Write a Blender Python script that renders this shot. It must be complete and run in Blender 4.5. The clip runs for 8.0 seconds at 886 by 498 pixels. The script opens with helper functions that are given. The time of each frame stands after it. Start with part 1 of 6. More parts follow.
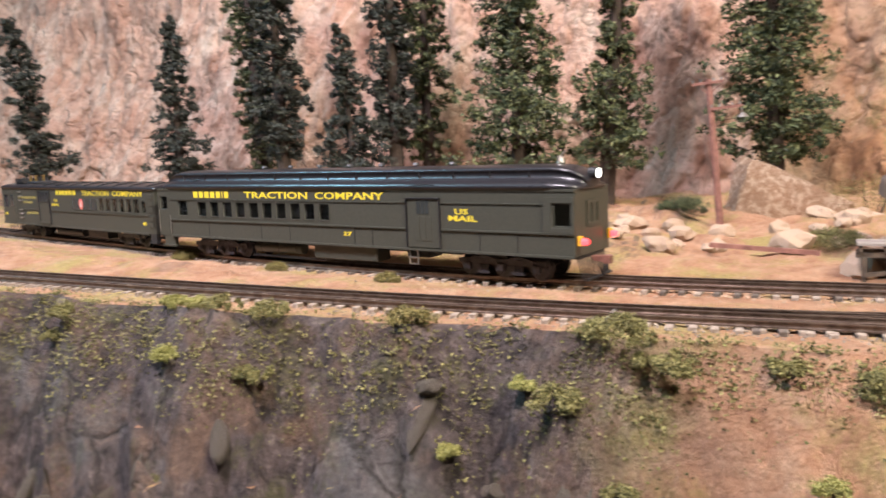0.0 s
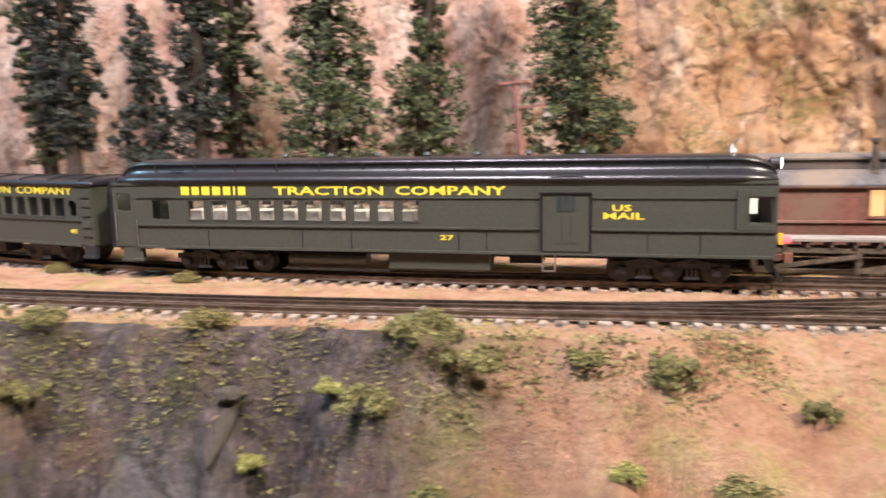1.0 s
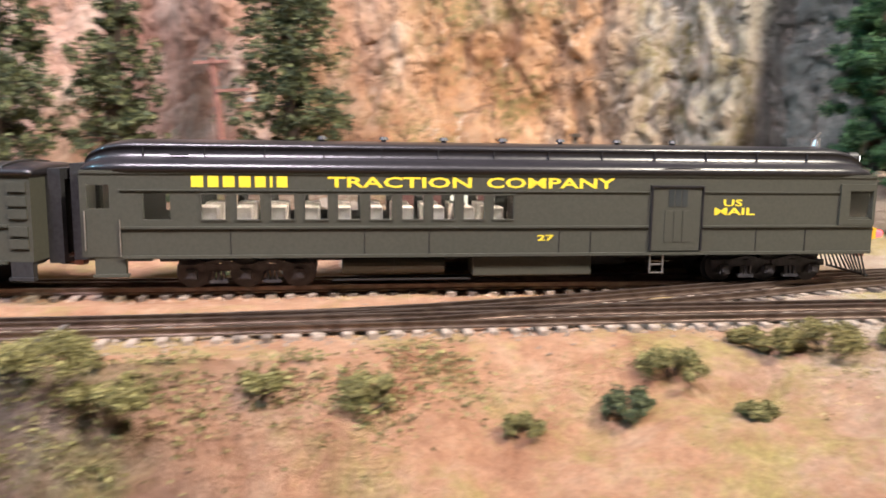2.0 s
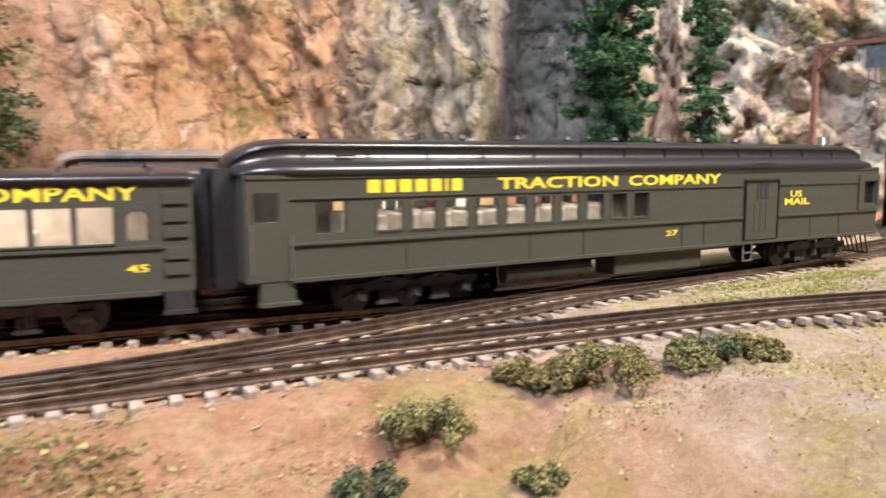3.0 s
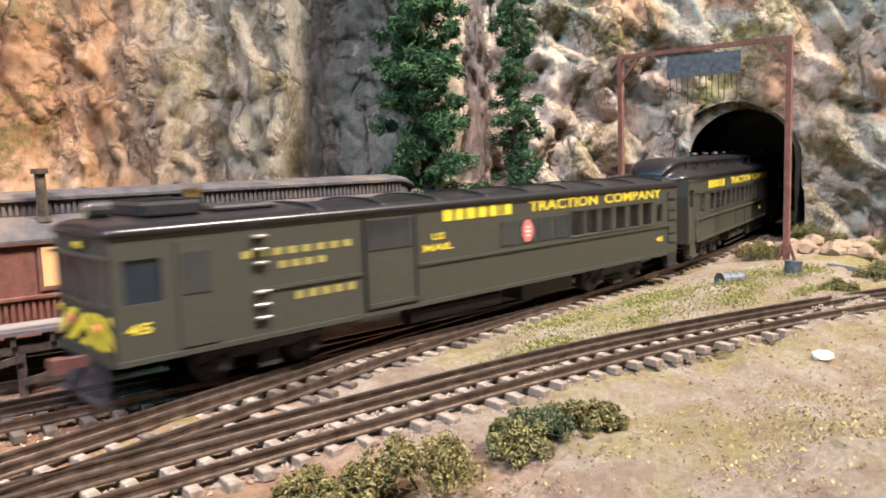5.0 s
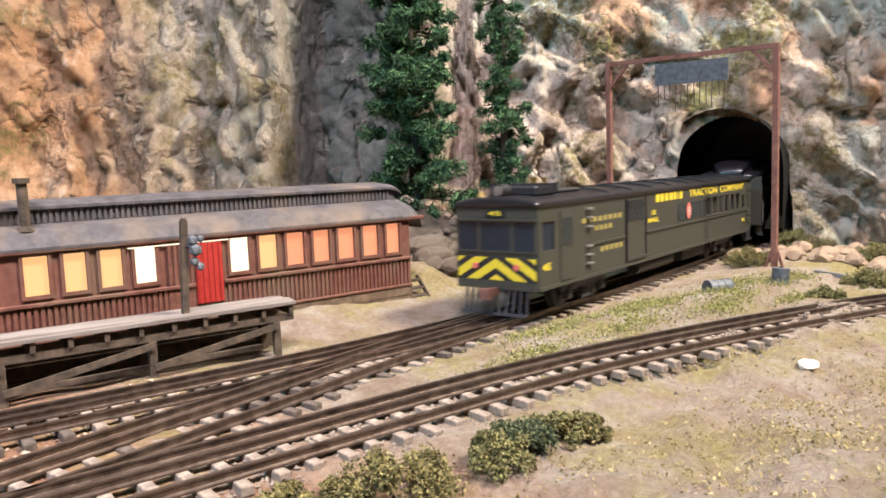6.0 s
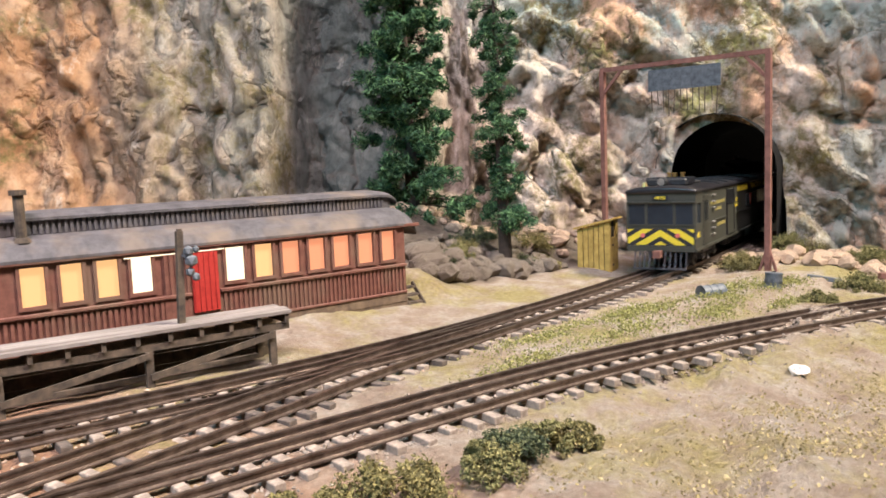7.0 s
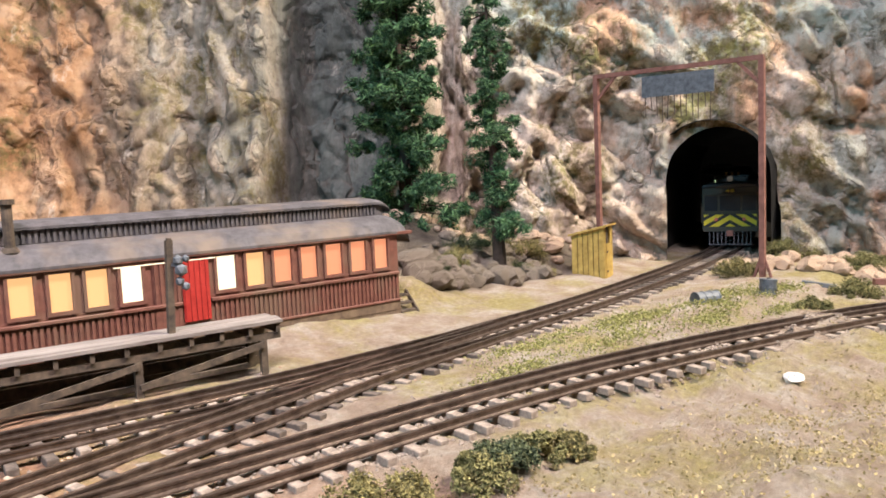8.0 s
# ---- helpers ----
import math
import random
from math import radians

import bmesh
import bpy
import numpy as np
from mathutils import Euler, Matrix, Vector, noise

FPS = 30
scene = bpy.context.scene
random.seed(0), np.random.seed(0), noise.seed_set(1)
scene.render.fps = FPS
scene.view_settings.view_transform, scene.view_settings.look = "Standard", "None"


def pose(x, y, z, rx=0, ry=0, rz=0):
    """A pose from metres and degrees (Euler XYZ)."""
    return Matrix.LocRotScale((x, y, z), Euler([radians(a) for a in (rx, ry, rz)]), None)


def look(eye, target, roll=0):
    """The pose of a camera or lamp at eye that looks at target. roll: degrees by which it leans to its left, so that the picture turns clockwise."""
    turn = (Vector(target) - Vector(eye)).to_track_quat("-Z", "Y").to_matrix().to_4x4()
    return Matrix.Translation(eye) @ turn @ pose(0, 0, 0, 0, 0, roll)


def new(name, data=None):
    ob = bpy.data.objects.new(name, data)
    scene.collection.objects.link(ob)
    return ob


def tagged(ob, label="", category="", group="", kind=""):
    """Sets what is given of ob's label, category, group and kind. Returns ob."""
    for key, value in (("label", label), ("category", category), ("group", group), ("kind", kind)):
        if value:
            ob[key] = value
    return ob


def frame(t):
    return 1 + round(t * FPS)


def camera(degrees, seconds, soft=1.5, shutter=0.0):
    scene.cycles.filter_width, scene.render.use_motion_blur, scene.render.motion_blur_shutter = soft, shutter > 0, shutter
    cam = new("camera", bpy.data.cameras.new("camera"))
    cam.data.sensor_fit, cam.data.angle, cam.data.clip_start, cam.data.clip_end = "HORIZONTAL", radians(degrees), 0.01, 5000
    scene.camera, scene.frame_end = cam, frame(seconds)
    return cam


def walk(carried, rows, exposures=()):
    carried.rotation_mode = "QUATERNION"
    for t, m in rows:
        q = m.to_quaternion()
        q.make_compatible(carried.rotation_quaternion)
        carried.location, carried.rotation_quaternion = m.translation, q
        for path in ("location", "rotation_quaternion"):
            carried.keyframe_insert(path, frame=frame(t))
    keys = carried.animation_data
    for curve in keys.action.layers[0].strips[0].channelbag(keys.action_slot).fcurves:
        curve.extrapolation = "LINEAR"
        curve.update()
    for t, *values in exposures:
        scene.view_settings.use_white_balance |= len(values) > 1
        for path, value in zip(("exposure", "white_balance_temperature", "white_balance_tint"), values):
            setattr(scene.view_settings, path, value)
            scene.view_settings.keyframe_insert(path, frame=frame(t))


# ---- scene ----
# Camera: seconds, place, yaw, pitch, lean
PATH = [
    (0, -0.0745, -0.0779, 0.0605, 17.32, -7.80, -2.31),
    (0.5, -0.0747, -0.0733, 0.0597, 11.43, -8.09, -1.52),
    (1, -0.0720, -0.0668, 0.0584, 3.99, -8.37, -1.04),
    (1.5, -0.0629, -0.0490, 0.0552, -4.99, -8.61, -0.22),
    (2, -0.0522, -0.0297, 0.0524, -15.29, -8.38, 0.78),
    (2.2, -0.0458, -0.0219, 0.0496, -19.59, -7.50, 0.50),
    (3.3, -0.0092, 0.0316, 0.0442, -36.34, -6.79, -0.47),
    (3.5, -0.0048, 0.0336, 0.0459, -38.28, -6.72, -0.90),
    (4, 0.0086, 0.0439, 0.0469, -42.83, -6.50, -1.56),
    (4.5, 0.0123, 0.0474, 0.0505, -45.01, -6.77, -1.78),
    (6, 0.0162, 0.0462, 0.0536, -46.28, -6.27, -2.00),
    (6.5, 0.0162, 0.0464, 0.0546, -46.52, -6.22, -1.95),
    (7, 0.0159, 0.0441, 0.0556, -46.43, -6.10, -2.34),
    (7.5, 0.0172, 0.0440, 0.0560, -46.55, -5.94, -2.51),
    (8, 0.0180, 0.0441, 0.0559, -46.69, -5.64, -2.56),
]
cam = camera(59.48, 8.0, soft=1.7, shutter=0.5)
walk(cam, [(t, pose(x, y, z, 90 + p, 0, w) @ pose(0, 0, 0, 0, 0, r)) for t, x, y, z, w, p, r in PATH],
     exposures=[(0, 0.0), (1.5, 0.2), (3.5, 0.2), (4.5, 0.15), (6.5, 0.05), (8, 0.05)])

# Light: unseen ceiling spots over the layout, warm ones and a cool western one
def lamp(name, eye, target, watts, size, colour, spread=180):
    data = bpy.data.lights.new(name, "AREA")
    data.energy, data.size, data.shape, data.color = watts, size, "DISK", colour
    data.spread = math.radians(spread)
    ob = new(name, data)
    ob.matrix_world = look(eye, target)
    return ob


lamp("ceiling_spot", (0.68, -0.42, 1.12), (0.30, 0.27, 0.02), 41, 0.20, (1.0, 0.90, 0.75))
lamp("ceiling_spot", (-0.36, -0.30, 1.28), (-0.34, 0.38, 0.05), 16, 0.40, (1.0, 0.88, 1.0), 105)
# cool lamp assumed from the blue tint on west-facing ends
lamp("ceiling_spot", (-1.25, 0.12, 0.95), (0.15, 0.26, 0.02), 12, 0.15, (0.36, 0.76, 1.0))

world = bpy.data.worlds.new("room")
scene.world = world
world.use_nodes = True
world.node_tree.nodes["Background"].inputs[0].default_value = (0.9, 0.85, 0.8, 1)
world.node_tree.nodes["Background"].inputs[1].default_value = 0.05


# ---- materials ----
def ramp(nt, fac, stops):
    r = nt.nodes.new("ShaderNodeValToRGB")
    e = r.color_ramp.elements
    while len(e) < len(stops):
        e.new(0.5)
    for el, (p, c) in zip(e, stops):
        el.position, el.color = p, (*c, 1)
    nt.links.new(fac, r.inputs[0])
    return r.outputs[0]


def tex(nt, scale, detail=6, rough=0.6, stretch=(1, 1, 1), kind="noise", turn=0.0):
    co = nt.nodes.new("ShaderNodeTexCoord")
    rot = nt.nodes.new("ShaderNodeMapping")
    rot.inputs["Rotation"].default_value = (0, turn, 0)
    mp = nt.nodes.new("ShaderNodeMapping")
    mp.inputs["Scale"].default_value = stretch
    nt.links.new(co.outputs["Object"], rot.inputs[0])
    nt.links.new(rot.outputs[0], mp.inputs[0])
    n = nt.nodes.new("ShaderNodeTexVoronoi" if kind == "voronoi" else "ShaderNodeTexNoise")
    n.inputs["Scale"].default_value = scale
    if kind == "noise":
        n.inputs["Detail"].default_value, n.inputs["Roughness"].default_value = detail, rough
    nt.links.new(mp.outputs[0], n.inputs["Vector"])
    return n.outputs["Distance" if kind == "voronoi" else "Fac"]


def blend(nt, fac, a, b, kind="MIX"):
    m = nt.nodes.new("ShaderNodeMix")
    m.data_type, m.blend_type = "RGBA", kind
    for sock, v in ((m.inputs[0], fac), (m.inputs[6], a), (m.inputs[7], b)):
        if isinstance(v, (int, float)):
            sock.default_value = v
        elif isinstance(v, tuple):
            sock.default_value = (*v, 1)
        else:
            nt.links.new(v, sock)
    return m.outputs[2]


def base(name, rough=0.6, metal=0.0):
    m = bpy.data.materials.new(name)
    m.use_nodes = True
    b = m.node_tree.nodes["Principled BSDF"]
    b.inputs["Roughness"].default_value, b.inputs["Metallic"].default_value = rough, metal
    return m, m.node_tree, b


def relief(nt, b, height, strength, distance):
    n = nt.nodes.new("ShaderNodeBump")
    n.inputs["Strength"].default_value, n.inputs["Distance"].default_value = strength, distance
    nt.links.new(height, n.inputs["Height"])
    nt.links.new(n.outputs[0], b.inputs["Normal"])


def mottled(name, c1, c2, scale=200, rough=0.6, metal=0.0, bump=0.3, depth=0.0004, c3=None, stretch=(1, 1, 1)):
    """A surface of two or three colours in grains, with coarser stains over them."""
    m, nt, b = base(name, rough, metal)
    fine = tex(nt, scale, 5, 0.65, stretch)
    col = ramp(nt, fine, [(0.32, c1), (0.68, c2)])
    if c3:
        col = blend(nt, ramp(nt, tex(nt, scale / 7, 4), [(0.45, (0, 0, 0)), (0.62, (1, 1, 1))]), col, c3)
    nt.links.new(col, b.inputs["Base Color"])
    if bump:
        relief(nt, b, fine, bump, depth)
    return m


def glow(name, colour, strength):
    m, nt, b = base(name)
    b.inputs["Base Color"].default_value = (*[0.2 * c for c in colour], 1)
    b.inputs["Emission Color"].default_value = (*colour, 1)
    b.inputs["Emission Strength"].default_value = strength
    return m


def glass(name, tint=(0.9, 0.93, 0.95)):
    m, nt, b = base(name, 0.05)
    t = nt.nodes.new("ShaderNodeBsdfTransparent")
    g = nt.nodes.new("ShaderNodeBsdfGlossy")
    g.inputs["Roughness"].default_value = 0.08
    t.inputs[0].default_value = (*tint, 1)
    f = nt.nodes.new("ShaderNodeFresnel")
    f.inputs[0].default_value = 1.5
    mx = nt.nodes.new("ShaderNodeMixShader")
    nt.links.new(f.outputs[0], mx.inputs[0])
    nt.links.new(t.outputs[0], mx.inputs[1])
    nt.links.new(g.outputs[0], mx.inputs[2])
    nt.links.new(mx.outputs[0], nt.nodes["Material Output"].inputs[0])
    return m


def crack_distance(nt, scale, stretch):
    """Distance to the edges of warped rock cells."""
    co = nt.nodes.new("ShaderNodeTexCoord")
    mp = nt.nodes.new("ShaderNodeMapping")
    mp.inputs["Scale"].default_value = stretch
    mp.inputs["Rotation"].default_value = (0, 0.5, 0)
    w = nt.nodes.new("ShaderNodeTexNoise")
    w.inputs["Scale"].default_value, w.inputs["Detail"].default_value = 40, 6
    nt.links.new(co.outputs["Object"], w.inputs["Vector"])
    add = nt.nodes.new("ShaderNodeVectorMath")
    add.operation = "MULTIPLY_ADD"
    nt.links.new(w.outputs["Color"], add.inputs[0])
    add.inputs[1].default_value = (0.035, 0.035, 0.035)
    nt.links.new(co.outputs["Object"], add.inputs[2])
    nt.links.new(add.outputs[0], mp.inputs[0])
    v = nt.nodes.new("ShaderNodeTexVoronoi")
    v.feature = "DISTANCE_TO_EDGE"
    v.inputs["Scale"].default_value = scale
    nt.links.new(mp.outputs[0], v.inputs["Vector"])
    return v.outputs["Distance"]


def cracks_mask(nt):
    wide = ramp(nt, crack_distance(nt, 28, (1, 1, 0.5)), [(0.0, (0.75, 0.75, 0.75)), (0.05, (0, 0, 0))])
    seen = ramp(nt, tex(nt, 18, 5, 0.7), [(0.42, (0, 0, 0)), (0.6, (1, 1, 1))])
    return blend(nt, 1.0, wide, seen, "MULTIPLY")


def cracked(nt, grain):
    d = ramp(nt, crack_distance(nt, 28, (1, 1, 0.5)), [(0.0, (0, 0, 0)), (0.10, (0.5, 0.5, 0.5)), (0.5, (0.6, 0.6, 0.6))])
    return blend(nt, 0.5, d, grain, "ADD")


def cliff_material():
    """Painted plaster rock: salmon pink in the west, then ochre with turf, cream and grey streaks, a painted blue grey
    shade in the cleft, and beige with orange and verdigris washes by the portal.
    """
    m, nt, b = base("rock_face", 0.88)
    grain = tex(nt, 150, 7, 0.72)
    patch = tex(nt, 26, 6, 0.62, (1, 1, 0.7))
    broad = tex(nt, 9, 5, 0.6, (1, 1, 0.6))
    upright = tex(nt, 42, 7, 0.68, (1, 1, 0.14))
    slant = tex(nt, 48, 7, 0.68, (1, 1, 0.18), turn=-0.62)
    co = nt.nodes.new("ShaderNodeTexCoord")
    sp = nt.nodes.new("ShaderNodeSeparateXYZ")
    nt.links.new(co.outputs["Object"], sp.inputs[0])

    def along(centre, width, axis=0, wob=0.16):
        a = nt.nodes.new("ShaderNodeMath")
        a.operation = "MULTIPLY_ADD"
        nt.links.new(broad, a.inputs[0])
        a.inputs[1].default_value = wob
        nt.links.new(sp.outputs[axis], a.inputs[2])
        r = nt.nodes.new("ShaderNodeMapRange")
        r.inputs[1].default_value, r.inputs[2].default_value = centre - width + wob / 2, centre + width + wob / 2
        nt.links.new(a.outputs[0], r.inputs[0])
        return r.outputs[0]

    def times(*socks):
        out = socks[0]
        for q in socks[1:]:
            n = nt.nodes.new("ShaderNodeMath")
            n.operation = "MULTIPLY"
            nt.links.new(out, n.inputs[0])
            nt.links.new(q, n.inputs[1])
            out = n.outputs[0]
        return out

    def spots(scale, lo, hi, top=1.0, stretch=(1, 1, 1), turn=0.0):
        return ramp(nt, tex(nt, scale, 7, 0.7, stretch, turn=turn), [(lo, (0, 0, 0)), (hi, (top, top, top))])

    pink = ramp(nt, patch, [(0.30, (0.376, 0.196, 0.132)), (0.46, (0.504, 0.308, 0.224)), (0.60, (0.560, 0.392, 0.300)), (0.74, (0.608, 0.496, 0.400))])
    ochre = ramp(nt, patch, [(0.30, (0.25, 0.115, 0.045)), (0.47, (0.38, 0.205, 0.10)), (0.62, (0.45, 0.275, 0.155)), (0.76, (0.47, 0.36, 0.25))])
    cream = ramp(nt, upright, [(0.30, (0.111, 0.103, 0.077)), (0.42, (0.222, 0.205, 0.161)), (0.54, (0.344, 0.299, 0.233)), (0.70, (0.432, 0.405, 0.349))])
    beige = ramp(nt, slant, [(0.28, (0.32, 0.245, 0.195)), (0.42, (0.47, 0.37, 0.295)), (0.55, (0.60, 0.475, 0.38)), (0.72, (0.73, 0.65, 0.56))])
    col = blend(nt, along(0.05, 0.06), pink, ochre)
    col = blend(nt, along(0.27, 0.025), col, cream)
    col = blend(nt, along(0.36, 0.012), col, beige)
    col = blend(nt, times(along(0.10, 0.03), spots(22, 0.52, 0.66, 0.7)), col, blend(nt, 0.5, cream, (0.42, 0.25, 0.13)))
    # verdigris and rust washes by the portal
    col = blend(nt, times(along(0.40, 0.03), spots(13, 0.46, 0.60, 0.75)), col, blend(nt, 0.65, beige, (0.27, 0.38, 0.35)))
    col = blend(nt, times(along(0.40, 0.03), along(0.115, 0.02, 2, 0.05), spots(17, 0.36, 0.52, 0.95)), col, blend(nt, 0.78, beige, (0.36, 0.49, 0.45)))
    col = blend(nt, times(along(0.42, 0.02), spots(19, 0.49, 0.60, 0.9, (1, 1, 0.6), 0.4)), col, blend(nt, 0.65, beige, (0.60, 0.29, 0.13)))
    # lichen and turf that cling to ledges
    col = blend(nt, times(along(0.03, 0.03), spots(15, 0.49, 0.58, 0.9), spots(170, 0.40, 0.55)), col, (0.17, 0.135, 0.045))
    col = blend(nt, times(along(0.40, 0.03), spots(15, 0.60, 0.66, 0.7), spots(150, 0.40, 0.55)), col, (0.36, 0.35, 0.11))
    # the cleft's blue grey stain also has the recess's shade painted in
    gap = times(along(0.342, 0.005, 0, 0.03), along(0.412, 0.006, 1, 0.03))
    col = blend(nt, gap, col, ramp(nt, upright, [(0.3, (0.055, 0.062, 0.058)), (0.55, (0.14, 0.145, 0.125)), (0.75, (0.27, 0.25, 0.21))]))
    # grain, dark specks and chalky scuffs
    col = blend(nt, 0.75, col, ramp(nt, grain, [(0.30, (0.40, 0.37, 0.35)), (0.50, (1, 1, 1))]), "MULTIPLY")
    col = blend(nt, 0.55, col, ramp(nt, tex(nt, 60, 8, 0.75, (1, 1, 0.4), turn=-0.4), [(0.36, (0.34, 0.31, 0.30)), (0.50, (1, 1, 1))]), "MULTIPLY")
    col = blend(nt, times(along(-0.02, 0.05), spots(210, 0.60, 0.68, 0.8), spots(20, 0.45, 0.6)), col, (0.13, 0.095, 0.06))
    col = blend(nt, spots(70, 0.60, 0.70, 0.6, (1, 1, 0.4), -0.4), col, (0.62, 0.55, 0.46))
    col = blend(nt, blend(nt, 0.7, (0, 0, 0), cracks_mask(nt)), col, (0.16, 0.11, 0.08))
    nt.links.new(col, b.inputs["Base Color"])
    lean = blend(nt, along(0.36, 0.012), upright, slant)
    relief(nt, b, blend(nt, 0.8, cracked(nt, tex(nt, 120, 9, 0.75)), blend(nt, along(0.10, 0.06), grain, lean), "ADD"), 1.0, 0.0062)
    return m


def earth_material():
    """Scenery ground: orange soil in the west, pale sand in the east, turf, and dark rock on the western bank."""
    m, nt, b = base("scenic_ground", 0.95)
    co = nt.nodes.new("ShaderNodeTexCoord")
    sp = nt.nodes.new("ShaderNodeSeparateXYZ")
    nt.links.new(co.outputs["Object"], sp.inputs[0])

    def fade(socket, lo, hi, wob):
        a = nt.nodes.new("ShaderNodeMath")
        a.operation = "MULTIPLY_ADD"
        nt.links.new(tex(nt, 26, 6, 0.7), a.inputs[0])
        a.inputs[1].default_value = wob
        nt.links.new(socket, a.inputs[2])
        r = nt.nodes.new("ShaderNodeMapRange")
        r.inputs[1].default_value, r.inputs[2].default_value = lo + wob / 2, hi + wob / 2
        nt.links.new(a.outputs[0], r.inputs[0])
        return r.outputs[0]

    fine = tex(nt, 520, 6, 0.75)
    mid = tex(nt, 70, 7, 0.7)
    orange = ramp(nt, mid, [(0.3, (0.34, 0.155, 0.08)), (0.5, (0.50, 0.27, 0.155)), (0.72, (0.60, 0.39, 0.25))])
    sand = ramp(nt, mid, [(0.28, (0.30, 0.20, 0.14)), (0.48, (0.45, 0.35, 0.265)), (0.7, (0.57, 0.50, 0.42))])
    soil = blend(nt, fade(sp.outputs[0], 0.06, 0.14, 0.12), orange, sand)
    soil = blend(nt, 0.55, soil, ramp(nt, fine, [(0.3, (0.42, 0.40, 0.37)), (0.62, (1, 1, 1))]), "MULTIPLY")
    turf_col = ramp(nt, fine, [(0.3, (0.20, 0.16, 0.04)), (0.7, (0.48, 0.40, 0.13))])
    col = blend(nt, ramp(nt, tex(nt, 20, 7, 0.75), [(0.48, (0, 0, 0)), (0.62, (0.8, 0.8, 0.8))]), soil, turf_col)
    rock = ramp(nt, tex(nt, 130, 9, 0.78, (1, 1, 0.5)), [(0.34, (0.014, 0.010, 0.010)), (0.45, (0.058, 0.043, 0.040)), (0.56, (0.115, 0.086, 0.078)), (0.70, (0.27, 0.215, 0.19))])
    rock = blend(nt, ramp(nt, tex(nt, 26, 5, 0.65), [(0.50, (0, 0, 0)), (0.60, (0.8, 0.8, 0.8))]), rock, ramp(nt, fine, [(0.3, (0.075, 0.042, 0.028)), (0.7, (0.23, 0.145, 0.098))]))
    rock = blend(nt, ramp(nt, tex(nt, 38, 7, 0.75), [(0.54, (0, 0, 0)), (0.64, (0.85, 0.85, 0.85))]), rock, ramp(nt, fine, [(0.3, (0.03, 0.03, 0.012)), (0.7, (0.135, 0.125, 0.05))]))
    rock = blend(nt, ramp(nt, tex(nt, 17, 5, 0.6), [(0.52, (0, 0, 0)), (0.64, (0.6, 0.6, 0.6))]), rock, ramp(nt, fine, [(0.3, (0.075, 0.070, 0.070)), (0.7, (0.19, 0.18, 0.17))]))
    joints = ramp(nt, crack_distance(nt, 34, (1, 1, 0.6)), [(0.0, (0.9, 0.9, 0.9)), (0.07, (0, 0, 0))])
    joints = blend(nt, 1.0, joints, ramp(nt, tex(nt, 24, 5, 0.7), [(0.40, (0, 0, 0)), (0.55, (1, 1, 1))]), "MULTIPLY")
    rock = blend(nt, joints, rock, (0.028, 0.022, 0.019))
    geo = nt.nodes.new("ShaderNodeNewGeometry")
    sn = nt.nodes.new("ShaderNodeSeparateXYZ")
    nt.links.new(geo.outputs["True Normal"], sn.inputs[0])
    steep = nt.nodes.new("ShaderNodeMath")
    steep.operation = "MULTIPLY"
    nt.links.new(ramp(nt, sn.outputs[2], [(0.84, (1, 1, 1)), (0.96, (0, 0, 0))]), steep.inputs[0])
    west = fade(sp.outputs[0], -0.03, -0.13, 0.10)
    nt.links.new(west, steep.inputs[1])
    col = blend(nt, steep.outputs[0], col, rock)
    # brown talus soil under the pines, toned darker to carry the shade there
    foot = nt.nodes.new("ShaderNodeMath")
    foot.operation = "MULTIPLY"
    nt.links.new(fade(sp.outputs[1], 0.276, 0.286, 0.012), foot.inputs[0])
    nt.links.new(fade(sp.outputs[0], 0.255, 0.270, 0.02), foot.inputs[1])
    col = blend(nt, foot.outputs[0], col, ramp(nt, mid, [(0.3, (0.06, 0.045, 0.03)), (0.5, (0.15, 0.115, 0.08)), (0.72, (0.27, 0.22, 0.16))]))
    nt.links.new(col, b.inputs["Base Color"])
    relief(nt, b, blend(nt, 0.8, tex(nt, 170, 9, 0.8), blend(nt, west, (0.5, 0.5, 0.5), ramp(nt, crack_distance(nt, 34, (1, 1, 0.6)), [(0.0, (0, 0, 0)), (0.14, (0.7, 0.7, 0.7)), (0.5, (0.9, 0.9, 0.9))])), "ADD"), 1.0, 0.0040)
    return m


